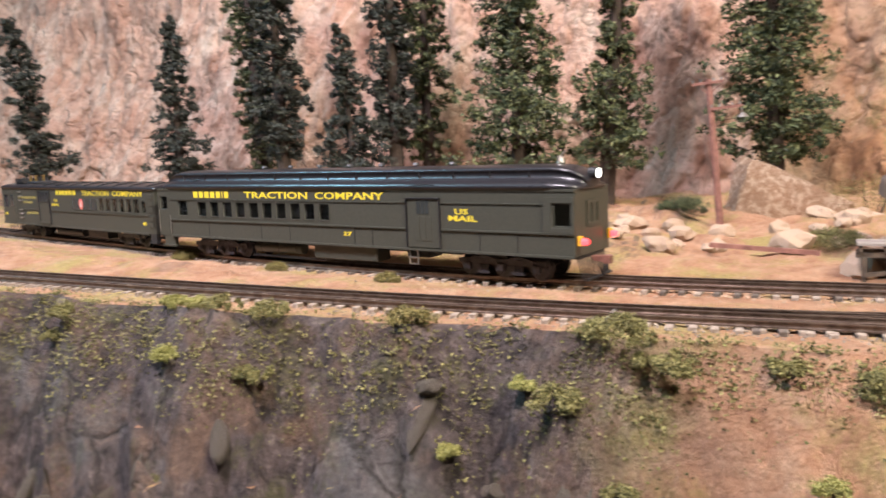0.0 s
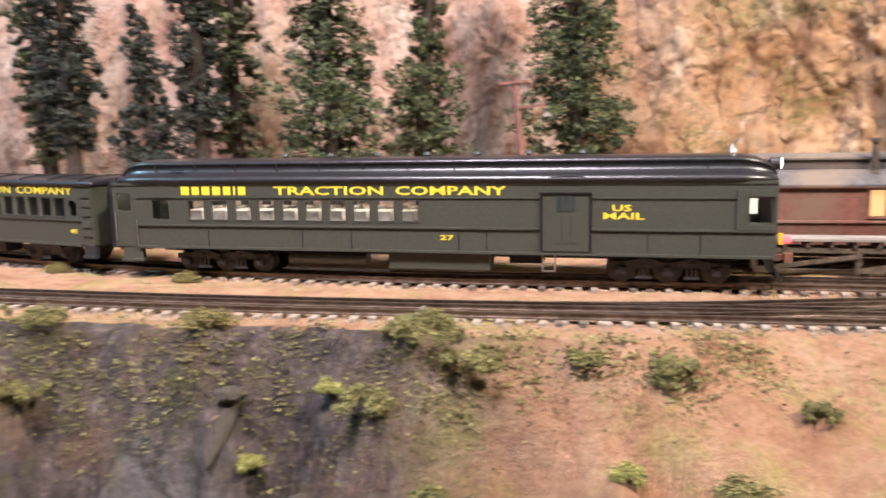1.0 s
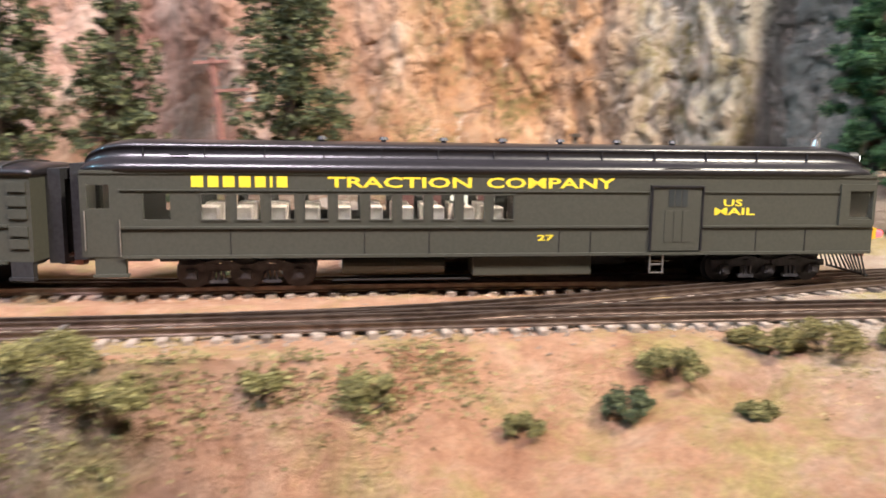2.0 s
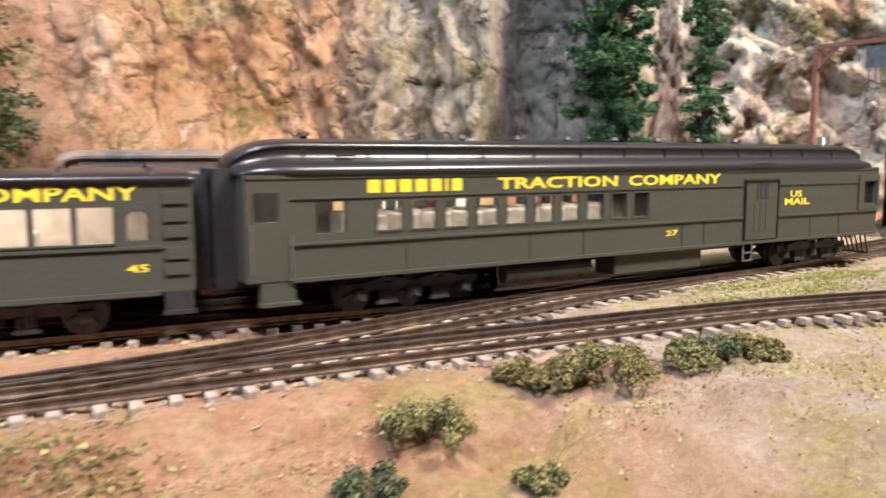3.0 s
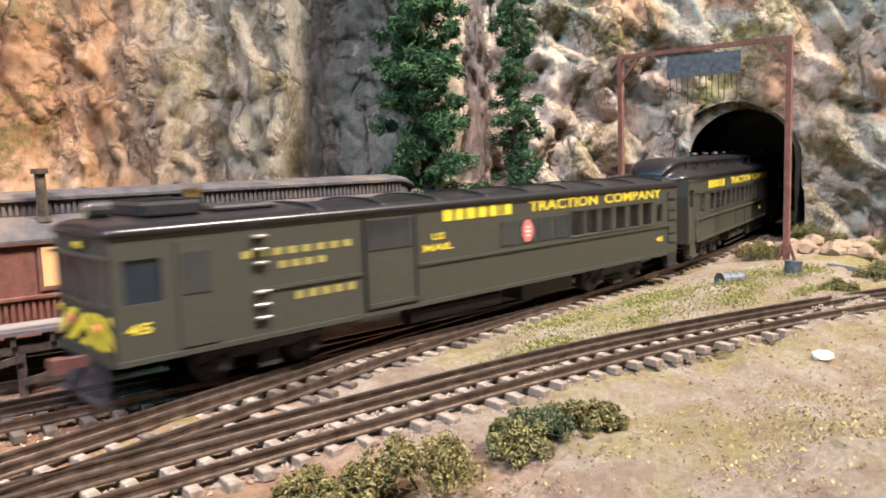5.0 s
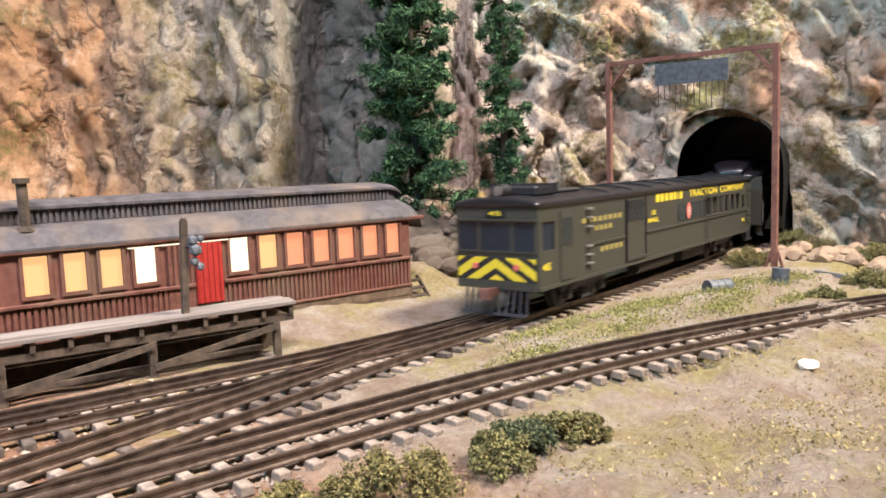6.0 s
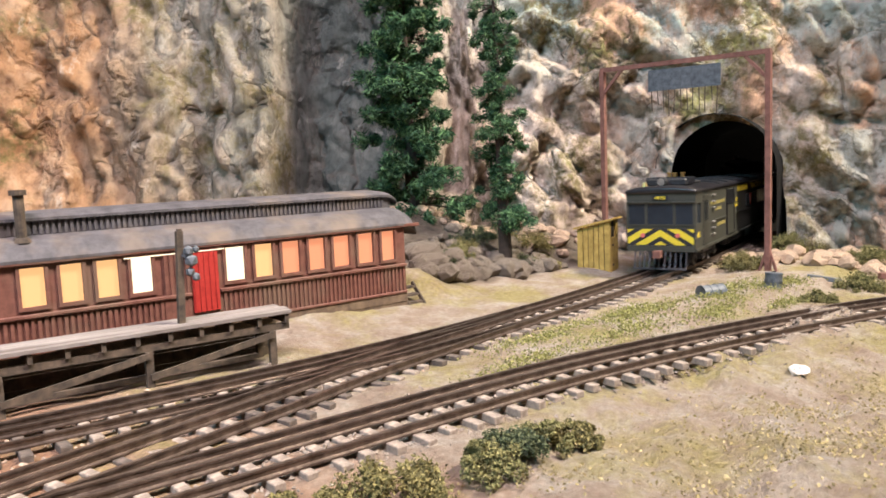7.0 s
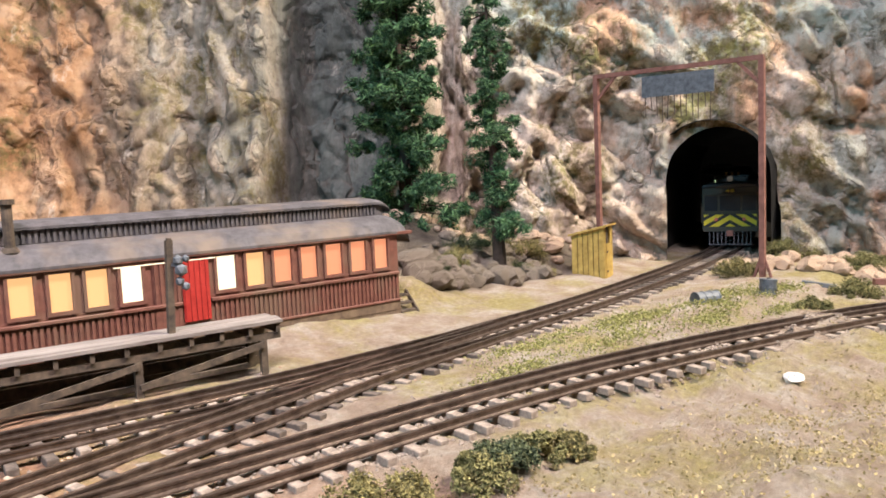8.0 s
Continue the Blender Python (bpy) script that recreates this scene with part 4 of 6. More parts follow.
    truck(top, X(413), 3, 0.0176)
    truck(top, X(1312), 3, 0.0176)
    coupler(top, -L / 2, -1)
    coupler(top, L / 2, 1)
    return top


def motor_car():
    L, half = 0.234, 0.0168
    top = thing("motor_car", "olive green rail motor car with yellow chevrons on its cab end", "train car", "train")
    lit = [(0.0436 + 0.00934 * k, 0.0436 + 0.00934 * k + 0.0079, 0.0236, 0.0324) for k in range(6)]
    arch = (0.1012, 0.1062, 0.0240, 0.0312)
    cabwin = (-0.1145, -0.1060, 0.0232, 0.0330)
    holes = lit + [arch, cabwin]
    car_shell(top, L, half, 0.0108, 0.0386, holes, (False, True))
    panes(top, lit + [arch], half)
    panes(top, [cabwin], half, M["cab_glass"])
    frames(top, lit, half)
    y = -half
    bm = bmesh.new()
    for k in range(6):
        a, b = math.pi * k / 6, math.pi * (k + 1) / 6
        beam(bm, (0.1037 - 0.0025 * math.cos(a), y - 0.0002, 0.0306 + 0.0014 * math.sin(a)), (0.1037 - 0.0025 * math.cos(b), y - 0.0002, 0.0306 + 0.0014 * math.sin(b)), 0.0004, 0.0012)
    part("arched_hood", bm, M["green"], top)
    for k in range(4):
        a = 0.0345 - 0.0093 * k
        p = part("blanked_window", boxed(a, a + 0.0078, y - 0.0003, y + 0.0005, 0.0240, 0.0316), M["dim_glass"], top)
    dia = bmesh.new()
    vs = [dia.verts.new((0.0197 + dx, y - 0.00045, 0.0279 + dz)) for dx, dz in ((-0.0026, -0.0012), (-0.0012, -0.0036), (0.0012, -0.0036), (0.0026, -0.0012), (0.0026, 0.0012), (0.0012, 0.0036), (-0.0012, 0.0036), (-0.0026, 0.0012))]
    f = dia.faces.new(vs)
    r = bmesh.ops.extrude_face_region(dia, geom=[f])
    bmesh.ops.translate(dia, verts=[e for e in r["geom"] if isinstance(e, bmesh.types.BMVert)], vec=(0, 0.0003, 0))
    badge = part("diamond_badge", dia, M["pinkred"], top, "pinkish red diamond badge")
    for k, w in enumerate((0.0016, 0.0026, 0.0016)):
        part("badge_bar", boxed(0.0197 - w / 2, 0.0197 + w / 2, y - 0.0006, y - 0.0004, 0.0260 + k * 0.0014, 0.0267 + k * 0.0014), M["white"], badge)
    for a, b in ((-0.0800, -0.0500), (-0.0290, 0.1095)):
        part("belt_rail", boxed(a, b, y - 0.0005, y + 0.0004, 0.0218, 0.0226), M["green"], top)
    part("letterboard", boxed(-L / 2 + 0.0002, L / 2 - 0.0002, y - 0.0003, y + 0.0004, 0.0376, 0.0386), M["green"], top)
    part("sill", boxed(-L / 2, 0.1085, y - 0.0006, y + 0.0005, 0.0100, 0.0112), M["green"], top)
    door = part("baggage_door", boxed(-0.0486, -0.0309, y - 0.0004, y + 0.0005, 0.0118, 0.0368), M["green"], top)
    part("door_window", boxed(-0.0478, -0.0317, y - 0.0006, y, 0.0282, 0.0364), M["dim_glass"], door)
    for k in range(7):
        part("window_bar", boxed(-0.0470 + k * 0.0021, -0.0468 + k * 0.0021, y - 0.0008, y - 0.0005, 0.0282, 0.0364), M["roof"], door)
    part("door_sill", boxed(-0.0485, -0.0310, y - 0.0009, y, 0.0122, 0.0134), M["green"], door)
    for a in (-0.0492, -0.0309):
        part("door_post", boxed(a, a + 0.0006, y - 0.0008, y + 0.0004, 0.0118, 0.0372), M["roof"], top)
    cab = part("cab_door", boxed(-0.1025, -0.0930, y - 0.0004, y + 0.0005, 0.0118, 0.0362), M["green"], top)
    part("door_window", boxed(-0.1012, -0.0943, y - 0.0006, y, 0.0240, 0.0335), M["dim_glass"], cab)
    for z in (0.0150, 0.0182, 0.0214, 0.0285, 0.0318, 0.0350):
        part("step_bracket", boxed(-0.0832, -0.0794, y - 0.0014, y + 0.0003, z, z + 0.0008, bevel=0.0002), M["chrome"], top)
    # writing: owner's name and unreadable lines as bars
    bars([0.0038, 0.0034, 0.0038, 0.0038, 0.0034, 0.0008, 0.0034], -0.0188, 0.0340, 0.0376, y, top, M["yellow"], 0.0014)
    lettering("TRACTION", 0.0210, 0.0600, 0.0340, 0.0376, y, top, M["yellow"], 0.02)
    lettering("COMPANY", 0.0645, 0.1043, 0.0340, 0.0376, y, top, M["yellow"], 0.02)
    lettering("45", 0.1008, 0.1060, 0.0160, 0.0180, y, top, M["yellow"], 0.02)
    lettering("US", -0.0235, -0.0185, 0.0288, 0.0308, y, top, M["yellow"], 0.02)
    lettering("MAIL", -0.0271, -0.0150, 0.0256, 0.0276, y, top, M["yellow"], 0.02)
    bars([0.0026] * 8, -0.0860, 0.0303, 0.0321, y, top, M["faded"], 0.0017)
    bars([0.0024] * 4, -0.0760, 0.0269, 0.0287, y, top, M["faded"], 0.0015)
    bars([0.0025] * 5, -0.0715, 0.0185, 0.0205, y, top, M["faded"], 0.0016)
    # low arched roof with ribs
    prof = [(0.0174, 0.0382), (0.0174, 0.0394), (0.0164, 0.0402), (0.0128, 0.0410), (0.0070, 0.0416), (0, 0.0418)]
    roof = part("roof", roof_mesh(L + 0.0015, prof, 0.0025, 0.0381, (0.97, 0.55)), M["roof"], top, "black arched roof with seams", smooth=True)
    for k in range(9):
        bm = bmesh.new()
        c = -0.062 + k * 0.0212
        pts = [(w * 0.93, z + 0.0005) for w, z in arch_profile(prof)[1:-1]]
        for (a, za), (b, zb) in zip(pts, pts[1:]):
            beam(bm, (c, a, za), (c, b, zb), 0.0011, 0.0006)
        part("roof_seam", bm, M["black"], roof)
    # radiator, fans, horns on the cab roof
    part("radiator", boxed(-0.1060, -0.0920, -0.0100, 0.0100, 0.0412, 0.0450, bevel=0.0008), M["black"], roof)
    for k in range(6):
        part("radiator_fin", boxed(-0.1045 + k * 0.0024, -0.1039 + k * 0.0024, -0.0104, 0.0104, 0.0422, 0.0454), M["black"], roof)
    part("roof_hatch", boxed(-0.0880, -0.0700, -0.0080, 0.0080, 0.0414, 0.0430, bevel=0.0006), M["black"], roof)
    for k, (x, yy) in enumerate(((-0.0905, -0.004), (-0.0905, 0.0), (-0.0860, 0.004))):
        bm = bmesh.new()
        rod(bm, (x, yy, 0.0412), (x, yy, 0.0470), 0.0010, 10, 0.0009)
        rod(bm, (x, yy, 0.0470), (x, yy, 0.0475), 0.0013, 10)
        part("exhaust_stack", bm, M["brass"], roof, "pale exhaust stack")
    bm = bmesh.new()
    rod(bm, (-0.1120, 0.0090, 0.0405), (-0.1120, 0.0090, 0.0434), 0.0018, 10, 0.0008)
    part("bell", bm, M["brass"], roof, "brass bell")
    bm = bmesh.new()
    rod(bm, (-0.1150, 0, 0.0436), (-0.1100, 0, 0.0436), 0.0022, 14)
    head = part("headlight", bm, M["black"], roof)
    bm = bmesh.new()
    rod(bm, (-0.1154, 0, 0.0436), (-0.1150, 0, 0.0436), 0.0018, 14)
    part("lens", bm, M["chrome"], head)
    # cab end: three windows, number board, chevrons, pilot
    xe = -L / 2

    def on_end(bm_in):
        for v in bm_in.verts:
            v.co = Vector((xe + v.co.y, v.co.x, v.co.z))
        return bm_in

    for a, b in ((-0.0155, -0.0075), (-0.0062, 0.0062), (0.0075, 0.0155)):
        bm = bmesh.new()
        wall_panel(bm, a - 0.0006, b + 0.0006, 0.0226, 0.0336, [(a, b, 0.0232, 0.0330)], -0.0005, 0.0004)
        fr = part("cab_window", on_end(bm), M["green"], top)
        part("pane", on_end(boxed(a, b, -0.0003, 0.0001, 0.0232, 0.0330)), M["cab_glass"], fr)
    part("number_board", on_end(boxed(-0.0040, 0.0040, -0.0006, 0.0001, 0.0350, 0.0372)), M["black"], top)
    part("visor", on_end(boxed(-0.0165, 0.0165, -0.0016, 0.0002, 0.0336, 0.0342)), M["green"], top)
    num = lettering("45", -0.0028, 0.0028, 0.0353, 0.0369, 0, top, M["yellow"], 0.02)
    num.matrix_basis = Matrix.Translation((xe - 0.0008, 0, 0)) @ pose(0, 0, 0, 0, 0, -90)
    side_num = lettering("45", -0.1145, -0.1090, 0.0165, 0.0190, y, top, M["yellow"], 0.02)
    part("chevron_panel", on_end(boxed(-0.0164, 0.0164, -0.0004, 0.0001, 0.0128, 0.0212)), M["black"], top)
    def cut(poly, inside, cross):
        out = []
        for p, q in zip(poly, poly[1:] + poly[:1]):
            if inside(p):
                out.append(p)
            if inside(p) != inside(q):
                out.append(cross(p, q))
        return out

    za, zb, wide, slope = 0.0131, 0.0209, 0.0160, 0.60
    for s in (-1, 1):
        for k in range(4):
            c = 0.0150 + 0.0056 * k
            band = [(0, c - 0.0032), (wide, c - 0.0032 - slope * wide), (wide, c - slope * wide), (0, c)]
            for z, up in ((za, 1), (zb, -1)):
                band = cut(band, lambda p: (p[1] - z) * up >= 0, lambda p, q: (p[0] + (q[0] - p[0]) * (z - p[1]) / (q[1] - p[1]), z)) if band else band
            if len(band) < 3:
                continue
            bm = bmesh.new()
            f = bm.faces.new([bm.verts.new((s * x, -0.0006, z)) for x, z in band])
            r = bmesh.ops.extrude_face_region(bm, geom=[f])
            bmesh.ops.translate(bm, verts=[e for e in r["geom"] if isinstance(e, bmesh.types.BMVert)], vec=(0, 0.0003, 0))
            part("chevron", on_end(bm), M["yellow"], top)
    for s in (-1, 1):
        bm = bmesh.new()
        rod(bm, (xe - 0.0012, s * 0.0085, 0.0178), (xe - 0.0004, s * 0.0085, 0.0178), 0.0011, 12)
        part("tail_lamp", bm, M["pinkred"], top, "unlit red tail lamp")
    part("buffer_beam", on_end(boxed(-0.0162, 0.0162, -0.0010, 0.0006, 0.0100, 0.0128)), M["green"], top)
    slats = []
    for k in range(11):
        bm = bmesh.new()
        yk = -0.0125 + k * 0.0025
        beam(bm, (xe - 0.0002, yk, 0.0098), (xe - 0.0040 + abs(yk) * 0.2, yk, 0.0016), 0.0006)
        slats.append(bm)
    bm = bmesh.new()
    beam(bm, (xe - 0.0028, -0.0130, 0.0018), (xe - 0.0028, 0.0130, 0.0018), 0.0009)
    pilot = part("pilot", bm, M["frame_black"], top, "black slatted pilot")
    for bm in slats:
        part("pilot_slat", bm, M["frame_black"], pilot)
    # vestibule end
    bm = bmesh.new()
    wall_panel(bm, -0.0075, 0.0075, 0.0090, 0.0400, [(-0.0048, 0.0048, 0.0105, 0.0365)], 0, 0.0050)
    for v in bm.verts:
        v.co = Vector((L / 2 + v.co.y, v.co.x, v.co.z))
    part("diaphragm", bm, M["black"], top, "black corridor diaphragm")
    for z in (0.0150, 0.0190, 0.0245, 0.0285, 0.0330):
        part("vestibule_panel", boxed(0.1098, 0.1158, y - 0.0005, y + 0.0003, z, z + 0.0030), M["green"], top)
    for s in (-1, 1):
        bm = bmesh.new()
        box(bm, 0.1095, 0.1165, s * 0.0155 - 0.0013, s * 0.0155 + 0.0013, 0.0058, 0.0108)
        box(bm, 0.1090, 0.1170, s * 0.0162 - 0.0013, s * 0.0162 + 0.0013, 0.0048, 0.0058)
        part("step_box", bm, M["black"], top)
    # underfloor gear, lamp and seats inside
    bm = bmesh.new()
    rod(bm, (-0.030, -0.0110, 0.0066), (0.010, -0.0110, 0.0066), 0.0028, 14)
    part("air_tank", bm, M["black"], top)
    part("equipment_box", boxed(0.020, 0.048, -0.0140, -0.0040, 0.0042, 0.0104, bevel=0.0004), M["black"], top)
    part("centre_sill", boxed(-0.110, 0.110, -0.0035, 0.0035, 0.0075, 0.0104), M["black"], top)
    part("partition", boxed(0.0400, 0.0410, -0.0150, 0.0150, 0.0115, 0.0380), M["inside"], top)
    part("glow_strip", boxed(0.044, 0.100, -0.0030, 0.0030, 0.0360, 0.0368), M["car_light"], top, "glowing lamp strip inside")
    part("curtain", boxed(0.0412, 0.1080, 0.0148, 0.0151, 0.0120, 0.0378), M["seat"], top)
    for k in range(6):
        bm = bmesh.new()
        c = 0.0450 + 0.00934 * k
        box(bm, c - 0.0028, c + 0.0028, -0.0140, 0.0060, 0.0116, 0.0172)
        box(bm, c - 0.0030, c - 0.0016, -0.0140, 0.0060, 0.0172, 0.0258)
        part("seat", bm, M["seat"], top, "pale moulded seat")
    truck(top, -0.078, 2, 0.026)
    truck(top, 0.078, 2, 0.026)
    coupler(top, L / 2, 1)
    coupler(top, -L / 2, -1)
    return top


def old_coach():
    """Maroon wooden coach set beside the platform. Its near lower east corner is the origin."""
    L = 0.1970
    top = thing("old_coach", "faded maroon wooden coach with lit windows set beside a platform", "train car")
    D = 0.034
    wins = [(-0.1269, -0.1208, "window_lit"), (-0.1170, -0.1113, "window_lit"), (-0.1076, -0.1017, "window_lit"), (-0.0982, -0.0922, "window_hot"), (-0.0695, -0.0632, "window_hot"),
            (-0.0597, -0.0534, "window_lit"), (-0.0500, -0.0436, "window_dim"), (-0.0401, -0.0339, "window_dim"), (-0.0305, -0.0240, "window_dim"), (-0.0204, -0.0140, "window_dim"),
            (-0.0104, -0.0046, "window_dim")]
    z0, z1 = 0.0198, 0.0303
    holes = [(a, b, z0, z1) for a, b, _ in wins] + [(-0.1768, -0.1659, 0.0115, 0.0298)]
    bm = bmesh.new()
    wall_panel(bm, -L, 0, 0.0, 0.0320, holes, 0.0, 0.0012)
    wall_panel(bm, -L, 0, 0.0, 0.0320, [], D - 0.0012, 0.0012)
    box(bm, -L, -L + 0.0012, 0.0013, D - 0.0013, 0, 0.0320)
    box(bm, -0.0012, 0, 0.0013, D - 0.0013, 0, 0.0320)
    part("body", bm, M["maroon"], top)
    for a, b, key in wins:
        w = part("window", boxed(a, b, 0.0006, 0.0009, z0, z1), M[key], top, "lit window with a drawn blind")
        bm = bmesh.new()
        wall_panel(bm, a - 0.0009, b + 0.0009, z0 - 0.0010, z1 + 0.0007, [(a, b, z0, z1)], -0.0006, 0.0009)
        part("window_frame", bm, M["maroon"], w)
    d = part("doorway", boxed(-0.1768, -0.1659, 0.0006, 0.0010, 0.0115, 0.0298), M["window_hot"], top, "brightly lit end doorway")
    # red door with vertical boards
    door = part("door", boxed(-0.0806, -0.0723, -0.0006, 0.0, 0.0115, 0.0305), M["red"], top, "red boarded door")
    for k in range(5):
        part("board_batten", boxed(-0.0802 + k * 0.0017, -0.0798 + k * 0.0017, -0.0009, -0.0005, 0.0118, 0.0300), M["red"], door)
    part("entry_panel", boxed(-0.0893, -0.0812, -0.0004, 0.0, 0.0080, 0.0305), M["maroon"], top)
    # fluted boarding, rails, skirt
    bm = bmesh.new()
    x = -L + 0.0008
    while x < -0.0012:
        zt = 0.0168
        if not (-0.0812 < x < -0.0718 or -0.1773 < x < -0.1654):
            box(bm, x, x + 0.0009, -0.0005, 0.0001, 0.0078, zt)
        if -0.0900 < x < -0.0815:
            box(bm, x, x + 0.0009, -0.0008, -0.0003, 0.0170, 0.0300)
        x += 0.00165
    tagged(part("fluted_boarding", bm, M["maroon"], top), "fine vertical maroon boarding", kind="stuff")
    for a, b in ((-L, -0.1771), (-0.1656, -0.0810), (-0.0720, 0)):
        part("belt_rail", boxed(a, b, -0.0011, 0.0002, 0.0168, 0.0179, bevel=0.0002), M["maroon"], top)
        part("sill_rail", boxed(a, b, -0.0009, 0.0002, 0.0070, 0.0079, bevel=0.0002), M["maroon"], top)
    part("eave_board", boxed(-L - 0.006, 0.0065, -0.0012, 0.0002, 0.0311, 0.0324, bevel=0.0002), M["maroon"], top)
    part("skirt", boxed(-L, 0, -0.0002, 0.0006, 0.0, 0.0069), M["skirt"], top)
    for k in range(2):
        part("skirt_board", boxed(-L, 0, -0.0005, -0.0001, 0.0004 + k * 0.0034, 0.0034 + k * 0.0034), M["skirt"], top)
    # lower roof, clerestory, upper roof
    c = D / 2

    def swept(profile, x0, x1, nose, drop):
        bm = bmesh.new()
        rings = []
        stops = [(x0 + nose * (1 - math.cos(k * math.pi / 12)), math.sin(k * math.pi / 12)) for k in range(7)]
        stops += [(x1 - nose * (1 - math.cos(k * math.pi / 12)), math.sin(k * math.pi / 12)) for k in range(6, -1, -1)]
        for x, s in stops:
            rings.append([(x, c + w * (1 - 0.10 * (1 - s)), z - drop * (1 - s)) for w, z in arch_profile(profile)])
        loft(bm, rings)
        return bm

    part("lower_roof", swept([(0.0183, 0.0318), (0.0183, 0.0326), (0.0165, 0.0352), (0.0135, 0.0372), (0.0095, 0.0384), (0, 0.0384)], -L - 0.006, 0.0062, 0.010, 0.004), M["coach_roof"], top, smooth=False)
    part("clerestory_wall", swept([(0.0092, 0.0380), (0.0092, 0.0426), (0, 0.0426)], -L, 0.0005, 0.004, 0.002), M["coach_roof"], top)
    bm = bmesh.new()
    x = -L + 0.004
    while x < -0.003:
        box(bm, x, x + 0.0008, c - 0.0097, c - 0.0090, 0.0386, 0.0424)
        x += 0.0016
    part("clerestory_slats", bm, M["coach_roof"], top)
    part("upper_roof", swept([(0.0104, 0.0424), (0.0104, 0.0432), (0.0075, 0.0444), (0, 0.0450)], -L - 0.002, 0.0028, 0.008, 0.003), M["coach_roof"], top)
    bm = bmesh.new()
    rod(bm, (-0.1245, c - 0.0125, 0.0370), (-0.1245, c - 0.0125, 0.0500), 0.0014, 12)
    rod(bm, (-0.1245, c - 0.0125, 0.0368), (-0.1245, c - 0.0125, 0.0382), 0.0026, 12, 0.0018)
    rod(bm, (-0.1245, c - 0.0125, 0.0496), (-0.1245, c - 0.0125, 0.0510), 0.0022, 12)
    part("stove_pipe", bm, M["beam"], top, "rusty stove pipe")
    # light strip under the eave and end steps
    part("eave_light", boxed(-0.100, -0.070, -0.0008, -0.0002, 0.0300, 0.0303), M["window_hot"], top, "glowing strip of light under the eave")
    steps = bmesh.new()
    for k in range(3):
        box(steps, 0.0006, 0.0080, 0.0015 - 0.0022 * k + 0.0030, 0.0045 - 0.0022 * k + 0.0030, 0.0072 - 0.0026 * k, 0.0080 - 0.0026 * k)
    beam(steps, (0.0008, 0.0070, 0.0090), (0.0008, -0.0015, 0.0004), 0.0006, 0.0016)
    beam(steps, (0.0080, 0.0070, 0.0090), (0.0080, -0.0015, 0.0004), 0.0006, 0.0016)
    part("end_steps", steps, M["beam"], top)
    top.matrix_world = pose(0.2306, 0.2697, -0.0022, 0, 0, -6.89) @ Matrix.Scale(1.096, 4)
    return top


def platform():
    """Timber platform along the coach: planks, joists, beams, posts, braces."""
    top = thing("timber_platform", "weathered grey timber platform on posts beside the coach", "platform")
    L, D, z = 0.1590, 0.0135, 0.0128
    for k in range(5):
        part("plank", boxed(-L, 0.0005 * (k % 3), k * D / 5 + 0.00008, (k + 1) * D / 5 - 0.00008, z - 0.0011, z + 0.0001 * (k % 2), bevel=0.0001), M["plank"], top)
    for k in range(19):
        x = -L + 0.001 + k * (L - 0.003) / 18
        part("joist", boxed(x, x + 0.0012, 0.0006, D - 0.0006, z - 0.0038, z - 0.0011), M["beam"], top)
    part("front_beam", boxed(-L, -0.0004, 0.0014, 0.0026, z - 0.0058, z - 0.0038), M["beam"], top)
    part("back_beam", boxed(-L, -0.0004, D - 0.0026, D - 0.0014, z - 0.0058, z - 0.0038), M["beam"], top)
    # dark boards added in place of the shade in the gap under the deck
    for k in range(3):
        part("gap_shade_board", boxed(-L, -0.0010, D - 0.0012, D - 0.0004, -0.0030 + 0.0034 * k, 0.0002 + 0.0034 * k), M["beam"], top)
    posts = [-0.1570, -0.1180, -0.0790, -0.0430, -0.0070]
    for x in posts:
        for yy in (0.0010, D - 0.0028):
            part("post", boxed(x, x + 0.0020, yy, yy + 0.0018, -0.0040, z - 0.0058), M["beam"], top)
    for a, b in zip(posts, posts[1:]):
        bm = bmesh.new()
        beam(bm, (a + 0.001, 0.0006, 0.0000), (b + 0.001, 0.0006, z - 0.0068), 0.0006, 0.0018)
        part("brace", bm, M["beam"], top)
    bm = bmesh.new()
    beam(bm, (-L + 0.02, 0.004, -0.0012), (-0.01, 0.004, -0.0002), 0.0012, 0.0016)
    part("lower_rail", bm, M["beam"], top)
    top.matrix_world = pose(0.1553, 0.2427, 0, 0, 0, -9.73) @ Matrix.Scale(1.033, 4)
    return top


def post_with_figure():
    """Platform post that carries a small grey figure, reduced to plain lumps."""
    top = thing("platform_post", "dark timber post with a plain grey figure standing on the platform", "post")
    bm = bmesh.new()
    beam(bm, (0, 0, 0), (0.0012, 0, 0.0262), 0.0018)
    beam(bm, (0.0011, 0, 0.022), (0.0013, 0, 0.0268), 0.0012)
    part("shaft", bm, M["beam"], top)
    rnd = random.Random(5)
    bm = bmesh.new()
    for p, r in (((0.0030, -0.0012, 0.0205), 0.0016), ((0.0036, -0.0014, 0.0178), 0.0020), ((0.0032, -0.0012, 0.0145), 0.0014), ((0.0046, -0.0016, 0.0130), 0.0013), ((0.0050, -0.0018, 0.0208), 0.0011)):
        bmesh.ops.create_icosphere(bm, subdivisions=1, radius=r, matrix=Matrix.Translation(p))
    beam(bm, (0.0012, -0.0008, 0.0195), (0.0040, -0.0014, 0.0182), 0.0008)
    part("plain_figure", bm, M["barrel"], top, "lumpy grey figure, kept plain")
    top.matrix_world = pose(0.1240, 0.2530, 0.0132, 0, 0, -8) @ Matrix.Scale(1.025, 4)
    return top


